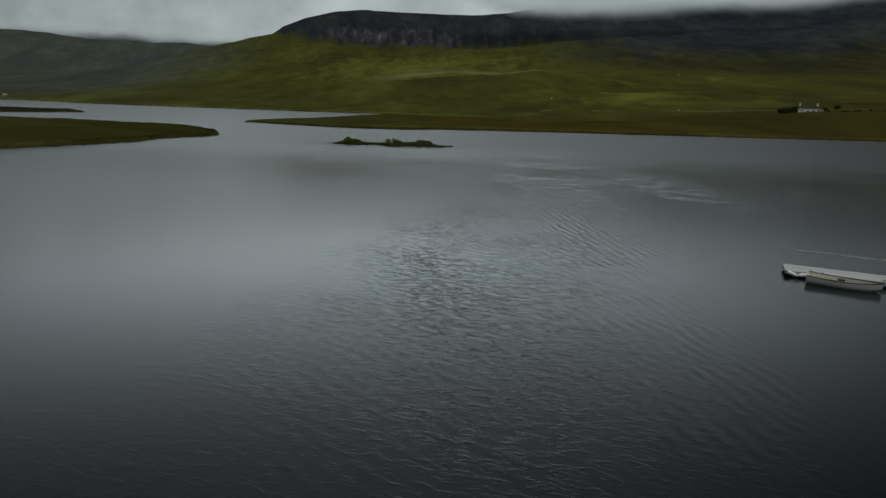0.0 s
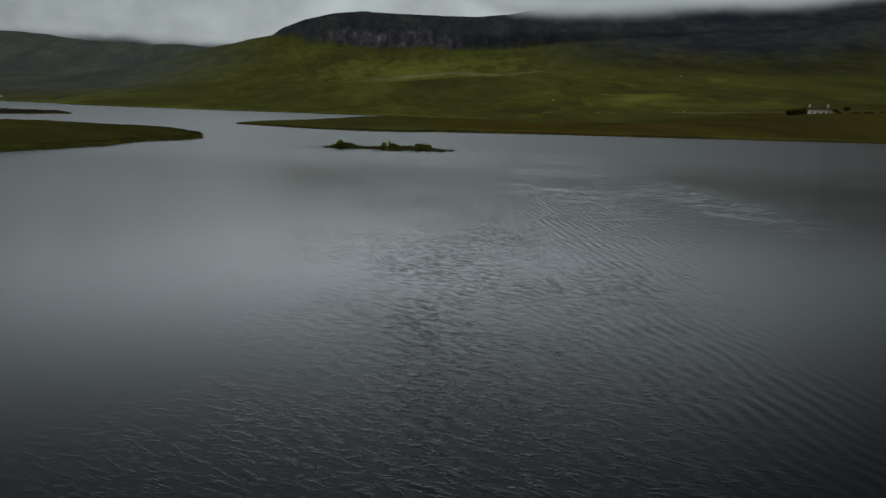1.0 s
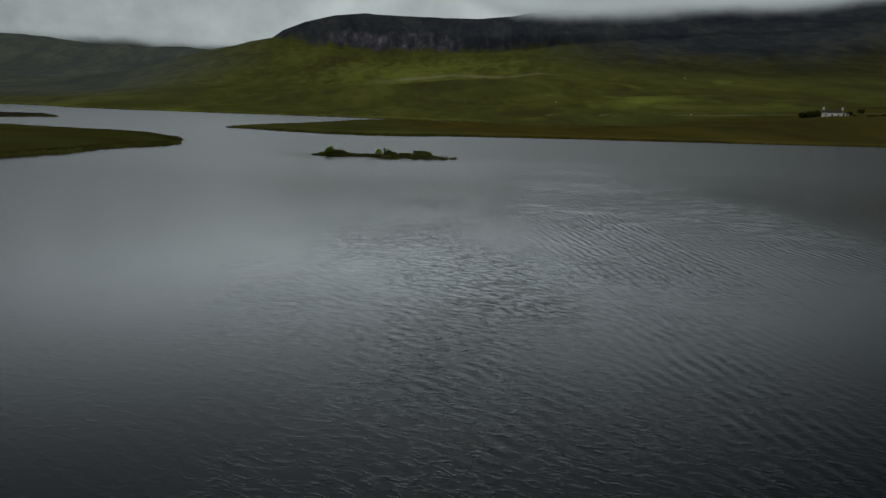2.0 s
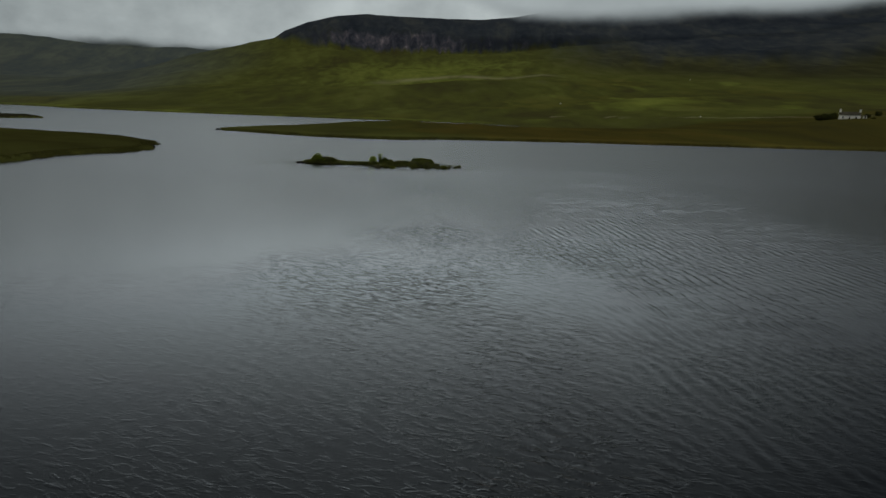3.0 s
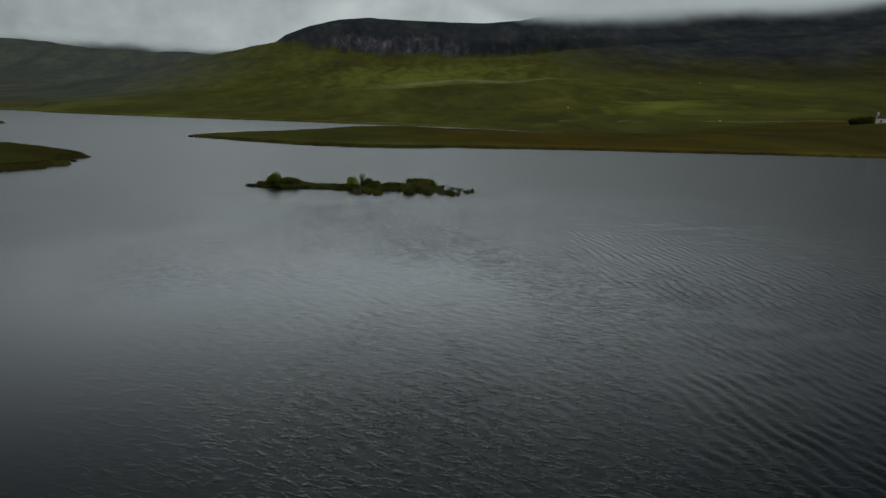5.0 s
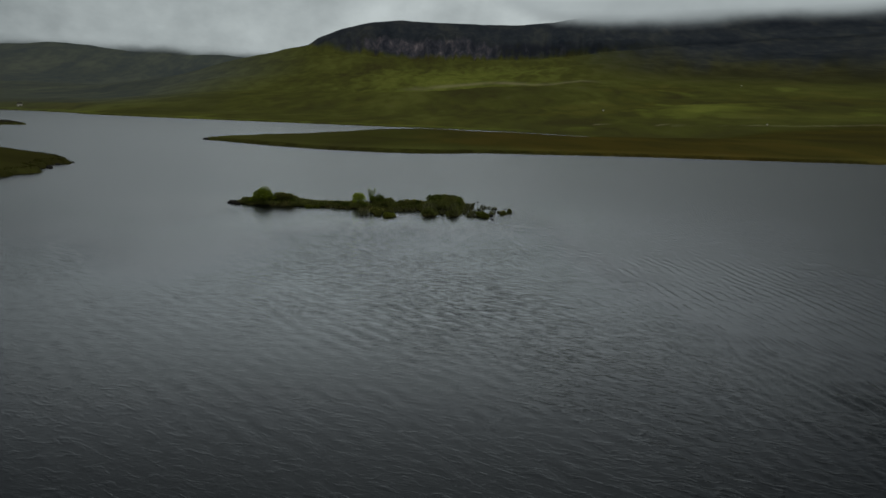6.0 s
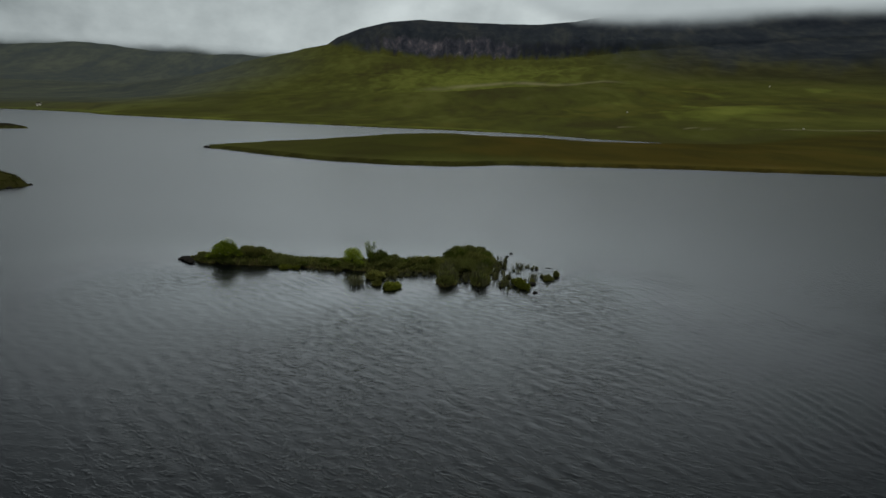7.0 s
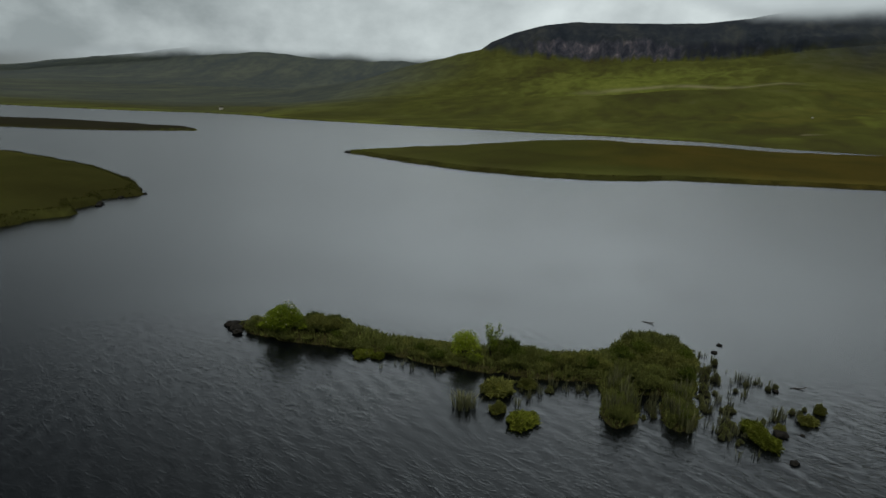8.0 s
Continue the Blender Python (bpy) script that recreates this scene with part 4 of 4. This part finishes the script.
def build_drift(x, y, turn, size):
    g = np.random.default_rng(int(abs(x) * 10))
    bm = bmesh.new()
    tube(bm, [(-0.7, 0, 0.0), (-0.2, 0.05, 0.05), (0.3, -0.04, 0.06), (0.75, 0.03, 0.16)], [0.03, 0.05, 0.045, 0.02], 6)
    for k in range(4):
        a, b = g.uniform(-0.4, 0.6), g.uniform(-1, 1)
        tube(bm, [(a, 0, 0.05), (a + 0.2, 0.15 * b, 0.18), (a + 0.32, 0.3 * b, 0.24)], [0.02, 0.014, 0.005], 5)
    me = bpy.data.meshes.new("driftwood")
    bm.to_mesh(me)
    bm.free()
    me.materials.append(BARK)
    ob = new("driftwood", me)
    ob.matrix_basis = pose(x, y, 0.0, 0, 0, turn) @ Matrix.Diagonal((size, size, size, 1))
    return tagged(ob, "dark waterlogged branch lying in the water", "driftwood", "driftwood")


build_drift(6.0, 167.5, 12, 0.55)
build_drift(-1.4, 175.3, -18, 0.6)

# ---- the landing stage with its boat ----
QUAY = pose(25.05, 37.1, 0.0, 0, 0, -25.5)


def build_pontoon():
    """A floating stage: x along it from its free end, y across."""
    stage = thing("pontoon", QUAY, "grey weathered floating pontoon with a plank deck", "pontoon")
    long_, wide = 9.0, 2.1
    bm = bmesh.new()
    for y in (-wide / 2 + 0.06, wide / 2 - 0.06):
        box(bm, long_ / 2, y, 0.24, long_, 0.10, 0.22, 0.012)
    for x in (0.05, long_ - 0.05):
        box(bm, x, 0, 0.24, 0.10, wide - 0.24, 0.22, 0.012)
    part("frame", bm, DECKWOOD, stage)
    for x in (0.9, 3.4, 5.9, 8.2):
        bm = bmesh.new()
        box(bm, x, 0, 0.0, 1.3, wide - 0.5, 0.36, 0.05)
        part("float", bm, RUBBER, stage)
    bm = bmesh.new()
    box(bm, 0, 0, 0, 0.1485, wide + 0.04, 0.035, 0.002)
    me = bpy.data.meshes.new("plank")
    bm.to_mesh(me)
    bm.free()
    me.materials.append(DECKWOOD)
    for k in range(int(long_ / 0.15)):
        ob = part("plank", me, DECKWOOD, stage)
        ob.location = (0.075 + 0.15 * k, 0.012 * math.sin(k * 7.3), 0.369)
    for x, y in ((2.2, -0.9), (5.6, -0.9), (5.6, 0.9)):
        bm = bmesh.new()
        box(bm, x, y, 0.43, 0.05, 0.05, 0.09, 0.006)
        box(bm, x, y, 0.485, 0.22, 0.045, 0.03, 0.01)
        part("cleat", bm, RUBBER, stage, "dark mooring cleat")
    return stage


def build_fender(x, turn):
    f = thing("fender", QUAY @ pose(x, -1.18, 0.22, 0, 90 + turn, 0), "white inflated fender hung on the pontoon's edge", "fender", "fenders")
    bm = bmesh.new()
    tube(bm, [(0, 0, -0.36), (0, 0, -0.33), (0, 0, -0.26), (0, 0, -0.15), (0, 0, 0.15), (0, 0, 0.26), (0, 0, 0.33), (0, 0, 0.36)], [0.03, 0.07, 0.11, 0.125, 0.125, 0.11, 0.07, 0.03], 14)
    part("body", bm, FENDERWHITE, f)
    for end in (-1, 1):
        bm = bmesh.new()
        tube(bm, [(0, 0, end * 0.35), (0, 0, end * 0.41)], [0.032, 0.028], 8)
        part("eye", bm, RUBBER, f, "dark end eye")


def build_boat():
    """A rowing boat, x from transom to bow."""
    boat = thing("rowing_boat", pose(25.40, 35.0, 0.0, 0, 0, -36), "off-white open rowing boat moored alongside the pontoon", "boat")
    long_ = 4.05
    shapes = []
    for k in range(15):
        f = k / 14
        half = 0.80 * (1 - 0.12 * (1 - f) ** 2) * (1 - max(0, (f - 0.35) / 0.65) ** 2.3) + 0.012
        keel = -0.14 + 0.34 * max(0, (f - 0.72) / 0.28) ** 2
        rim = 0.35 + 0.22 * f**2.2 + 0.17 * (1 - f) ** 2.5
        shapes.append((f * long_ + 0.12 * max(0, f - 0.8) * 5 * 0.3, half, keel, rim))

    def shell(bm, inset, lift):
        rows = []
        for x, half, keel, rim in shapes:
            row = []
            for j in range(13):
                a = math.pi * j / 12
                c, sn = math.cos(a), math.sin(a)
                y = max(half - inset, 0.004) * math.copysign(abs(c) ** 0.62, c)
                z = rim - (rim - keel - lift) * sn**0.72
                row.append(bm.verts.new((min(x, long_ + 0.1 - inset * 1.5), y, z)))
            rows.append(row)
        return rows

    bm = bmesh.new()
    out = shell(bm, 0.0, 0.0)
    for a, b in zip(out, out[1:]):
        for j in range(12):
            bm.faces.new((a[j], a[j + 1], b[j + 1], b[j])).smooth = True
    bm.faces.new(out[0])
    part("hull", bm, GELCOAT, boat)
    bm = bmesh.new()
    ins = shell(bm, 0.035, 0.27)
    for a, b in zip(ins, ins[1:]):
        for j in range(12):
            bm.faces.new((b[j], b[j + 1], a[j + 1], a[j])).smooth = True
    bm.faces.new(ins[0][::-1])
    part("inside", bm, INSIDE, boat, "greenish stained inside of the hull")
    for side in (-1, 1):
        bm = bmesh.new()
        tube(bm, [(x, side * (half - 0.012), rim + 0.012) for x, half, keel, rim in shapes], [0.034] * 15, 6)
        part("gunwale", bm, RUBBER, boat, "dark rubbing strake")
    bm = bmesh.new()
    box(bm, 0.0, 0, 0.215, 0.05, 1.34, 0.56, 0.01)
    part("transom", bm, GELCOAT, boat)
    for x, half in ((0.35, 0.60), (1.5, 0.66), (2.7, 0.60)):
        bm = bmesh.new()
        box(bm, x, 0, 0.30, 0.26, 2 * half, 0.03, 0.006)
        part("thwart", bm, INSIDE, boat)
    for side, tilt in ((0.22, 4), (-0.2, -3)):
        oar = part("oar", tube(bmesh.new(), [(0.4, side, 0.36), (1.2, side * 1.05, 0.37), (2.3, side * 1.1, 0.38)], [0.022, 0.024, 0.02], 8), OARWOOD, boat, "varnished wooden oar")
        bm = bmesh.new()
        box(bm, 2.6, side * 1.12, 0.382, 0.62, 0.14, 0.016, 0.006)
        part("blade", bm, OARWOOD, oar)
    bm = bmesh.new()
    box(bm, 1.9, 0.28, 0.36, 0.42, 0.24, 0.12, 0.03)
    part("stowed_bag", bm, RUBBER, boat, "dark bundle lying on the thwart")


build_pontoon()
build_fender(0.42, 20)
build_fender(1.12, -8)
build_boat()
line = bmesh.new()
tube(line, [(30.3 + 2.0 * k, 44.1 - 1.03 * k + 0.12 * math.sin(k * 1.3), 0.035) for k in range(9)], [0.022] * 9, 6)
me = bpy.data.meshes.new("floating_line")
line.to_mesh(me)
line.free()
me.materials.append(ROPE)
tagged(new("floating_line", me), "pale floating line stretched on the water beside the pontoon", "rope")

# ---- the cottage on the far shore ----


def build_cottage(x, y, turn, long_, deep, label, chimneys=True):
    z = min(ground_z(x + dx, y + dy) for dx in (-5, 0, 5) for dy in (-5, 0, 5))
    home = thing("cottage", pose(x, y, z, 0, 0, turn), label, "house")
    eave, ridge = 3.4, 5.6
    h, d = long_ / 2, deep / 2
    for sx in (-1, 1):
        bm = bmesh.new()
        v = [bm.verts.new((sx * q, yy, zz)) for q in (h, h - 0.4) for yy, zz in ((-d, -0.8), (d, -0.8), (d, eave), (0, ridge), (-d, eave))]
        bm.faces.new(v[:5])
        bm.faces.new(v[5:][::-1])
        for i in range(5):
            bm.faces.new((v[i], v[(i + 1) % 5], v[5 + (i + 1) % 5], v[5 + i]))
        part("gable_wall", bm, LIMEWASH, home)
    openings = [(-0.30, 1.1, 0.9, 2.2), (0.0, 1.0, -0.1, 2.1), (0.30, 1.1, 0.9, 2.2)]
    bm = bmesh.new()
    at = -h + 0.4
    for f, w, low, top in openings:
        cx = f * long_
        box(bm, (at + cx - w / 2) / 2, -d + 0.2, (eave - 0.8) / 2, cx - w / 2 - at, 0.4, eave + 0.8)
        box(bm, cx, -d + 0.2, (top + eave) / 2, w, 0.4, eave - top)
        box(bm, cx, -d + 0.2, (low - 0.8) / 2, w, 0.4, low + 0.8)
        at = cx + w / 2
    box(bm, (at + h - 0.4) / 2, -d + 0.2, (eave - 0.8) / 2, h - 0.4 - at, 0.4, eave + 0.8)
    part("front_wall", bm, LIMEWASH, home)
    bm = bmesh.new()
    box(bm, 0, d - 0.2, (eave - 0.8) / 2, long_ - 0.8, 0.4, eave + 0.8)
    part("back_wall", bm, LIMEWASH, home)
    for side in (-1, 1):
        bm = bmesh.new()
        v = [bm.verts.new((sx * (h - 0.06), side * yy, zz + up_)) for up_ in (0.02, 0.16) for sx, yy, zz in ((-1, d + 0.25, eave - 0.2), (1, d + 0.25, eave - 0.2), (1, 0, ridge), (-1, 0, ridge))]
        for q in ((0, 1, 2, 3), (7, 6, 5, 4), (0, 4, 5, 1), (1, 5, 6, 2), (2, 6, 7, 3), (3, 7, 4, 0)):
            bm.faces.new([v[i] for i in q])
        part("roof_slope", bm, SLATE, home, "dark slate roof")
    for f, w, low, top in (openings[0], openings[2]):
        bm = bmesh.new()
        box(bm, f * long_, -d + 0.22, (low + top) / 2, w - 0.02, 0.05, top - low)
        win = part("window", bm, DARKGLASS, home)
        bm = bmesh.new()
        box(bm, f * long_, -d + 0.15, (low + top) / 2, 0.07, 0.06, top - low - 0.01)
        box(bm, f * long_, -d + 0.14, (low + top) / 2, w - 0.03, 0.05, 0.07)
        part("glazing_bar", bm, LIMEWASH, win)
        bm = bmesh.new()
        box(bm, f * long_, -d + 0.06, low - 0.05, w + 0.2, 0.3, 0.09, 0.01)
        part("sill", bm, LIMEWASH, win)
    f, w, low, top = openings[1]
    bm = bmesh.new()
    box(bm, f * long_, -d + 0.22, (low + top) / 2, w - 0.02, 0.06, top - low)
    part("door", bm, BARK, home, "dark wooden door")
    if chimneys:
        for sx in (-1, 1):
            bm = bmesh.new()
            box(bm, sx * (h - 0.65), 0, ridge + 0.55, 1.2, 1.3, 2.3, 0.03)
            box(bm, sx * (h - 0.65), 0, ridge + 1.72, 1.4, 1.5, 0.16, 0.03)
            stack = part("chimney", bm, LIMEWASH, home, "whitewashed chimney stack")
            for k in (-0.3, 0.3):
                bm = bmesh.new()
                tube(bm, [(sx * (h - 0.65), k, ridge + 1.75), (sx * (h - 0.65), k, ridge + 2.2)], [0.16, 0.13], 8)
                part("chimney_pot", bm, BARK, stack)
    return home


build_cottage(302.5, 484, -32, 13.4, 5.8, "white limewashed cottage with a dark slate roof")
build_cottage(-712, 1050, 34, 6.4, 4.0, "small white lodge with a slate roof by the far shore", False)


def build_shed(x, y, turn):
    z = min(ground_z(x + dx, y) for dx in (-2, 0, 2))
    shed = thing("shed", pose(x, y, z, 0, 0, turn), "small white lean-to shed beside the cottage", "shed")
    bm = bmesh.new()
    box(bm, 0, 0, 0.6, 2.4, 2.4, 2.8, 0.03)
    part("wall_shell", bm, LIMEWASH, shed)
    bm = bmesh.new()
    bmesh.ops.create_cube(bm, size=1.0, matrix=pose(0, 0, 2.1, 8, 0, 0) @ Matrix.Diagonal((2.7, 2.7, 0.12, 1)))
    part("roof", bm, SLATE, shed)
    bm = bmesh.new()
    box(bm, 0.2, -1.2, 0.9, 0.8, 0.05, 1.8, 0.01)
    part("door", bm, BARK, shed)


build_shed(310.2, 479.0, -32)


def build_tree(seed, tall, wide, label):
    g = np.random.default_rng(seed)
    t = thing("tree", pose(0, 0, -60), label, "tree", "trees round the cottage")
    bm = bmesh.new()
    tube(bm, [(0, 0, -0.6), (0.1, 0, tall * 0.25), (0.15, 0.1, tall * 0.55), (0.1, 0.1, tall * 0.85)], [0.28, 0.22, 0.13, 0.04], 7)
    for k in range(6):
        a, f = k * 1.1, g.uniform(0.25, 0.6)
        tube(bm, [(0.1, 0.05, tall * f), (math.cos(a) * wide * 0.3, math.sin(a) * wide * 0.3, tall * (f + 0.15)), (math.cos(a) * wide * 0.6, math.sin(a) * wide * 0.6, tall * (f + 0.25))], [0.10, 0.07, 0.02], 5)
    part("trunk", bm, BARK, t)
    p, way = crown_points(g, 4200, wide, wide, -0.45 * tall, tall, 30, 0.35)
    part("crown", leaf_mesh("crown", p, way + g.normal(size=p.shape), g.uniform(0.22, 0.5, 4200), 0.6, g), TREELEAF, t)
    return t


trees = Kind([build_tree(400 + k, 5.0 + k, 4.2 + 0.4 * k, "dark rounded tree sheltering the cottage") for k in range(3)])
for x, y, s in ((290.5, 500.0, 1.0), (294.5, 497.5, 1.1), (298.2, 495.5, 0.85), (321.5, 492.0, 0.7), (350.0, 521.0, 0.75), (354.0, 524.0, 0.55)):
    trees.place(x, y, ground_z(x, y), rng.uniform(0, 360), s)


scrub = Kind([build_bush("scrub_bush", 420 + k, "dark low scrub bush by the cottage", "scrub by the cottage", 2.6, 2.2, 2600, 0.24, TREELEAF, 26, 0.0, 7) for k in range(3)])
for x0, y0, x1, y1, n in ((309.0, 470.0, 330.0, 462.0, 7), (344.0, 470.0, 372.0, 455.0, 9)):
    for k in range(n):
        x, y = x0 + (x1 - x0) * k / (n - 1) + rng.normal(0, 1.2), y0 + (y1 - y0) * k / (n - 1) + rng.normal(0, 1.5)
        s = rng.uniform(0.6, 1.1)
        scrub.place(x, y, ground_z(x, y) - 0.1, rng.uniform(0, 360), s, s, s * rng.uniform(0.5, 0.8))
for x, y, s in ((301.2, 475.2, 0.38), (304.0, 474.0, 0.3), (294.2, 479.8, 0.26)):
    scrub.place(x, y, ground_z(x, y) - 0.1, rng.uniform(0, 360), s, s, s * 0.8)
PALEROCK = plain("pale_rock", (0.20, 0.19, 0.17), (0.38, 0.36, 0.32), 0.95, 1.5, 0.05, spec=0.1)
# boulders stand in for small pale specks of unknown nature
for k, (x, y, s) in enumerate(((190.5, 966.0, 1.3), (547.0, 1365.0, 1.6), (262.0, 640.0, 1.0))):
    pale = build_boulder(20 + k, "pale boulder standing in for a white speck on the moor", "moor boulders")
    pale.data.materials[0] = PALEROCK
    lay_down(pale, x, y, ground_z(x, y) + 0.3 * s, 40 * k, s, s * 0.8, s)


# ---- rough grass along the near shores ----


def shore_grass(name, spots, seed, label, tall, mat):
    g = np.random.default_rng(seed)
    pts = []
    for x0, x1, y0, y1, n in spots:
        x, y = g.uniform(x0, x1, n), g.uniform(y0, y1, n)
        h, shore, _, _ = land(x, y)
        keep = (shore > 0.1) & (shore < 1.7)
        pts.append(np.stack([x, y, h], -1)[keep])
    p = np.repeat(np.concatenate(pts), 5, 0)
    n = len(p)
    lean = g.normal(size=(n, 3)) * 0.5 + (0, 0, 1.0)
    size = tall * g.uniform(0.6, 1.3, n)
    lean /= np.linalg.norm(lean, axis=1, keepdims=True)
    p = p + g.normal(size=(n, 3)) * (0.12, 0.12, 0) + lean * size[:, None] * 0.35
    me = leaf_mesh(name, p, lean, size, 0.22, g)
    me.materials.append(mat)
    tagged(new(name, me), label, "grass", kind="stuff")


shore_grass("moor_grass", [(-140, -60, 130, 240, 110000)], 51, "rough brown-olive moor grass on the headland", 0.24, MOORGRASS)
shore_grass("spit_grass", [(-95, 150, 276, 345, 140000)], 52, "rough moor grass along the spit", 0.26, MOORGRASS)


def islet_grass():
    g = np.random.default_rng(53)
    x, y = g.uniform(-27, 2, 60000), g.uniform(159, 172, 60000)
    z = islet_ground(x, y)
    p = np.stack([x, y, z], -1)[z > 0.0]
    lean = g.normal(size=p.shape) * 0.45 + (0, 0, 1.0)
    lean /= np.linalg.norm(lean, axis=1, keepdims=True)
    size = g.uniform(0.15, 0.45, len(p))
    me = leaf_mesh("islet_grass", p + lean * size[:, None] * 0.4, lean, size, 0.2, g)
    me.materials.append(HEATHER)
    tagged(new("islet_grass", me), "olive rough grass between the islet's bushes", "grass", kind="stuff")


islet_grass()
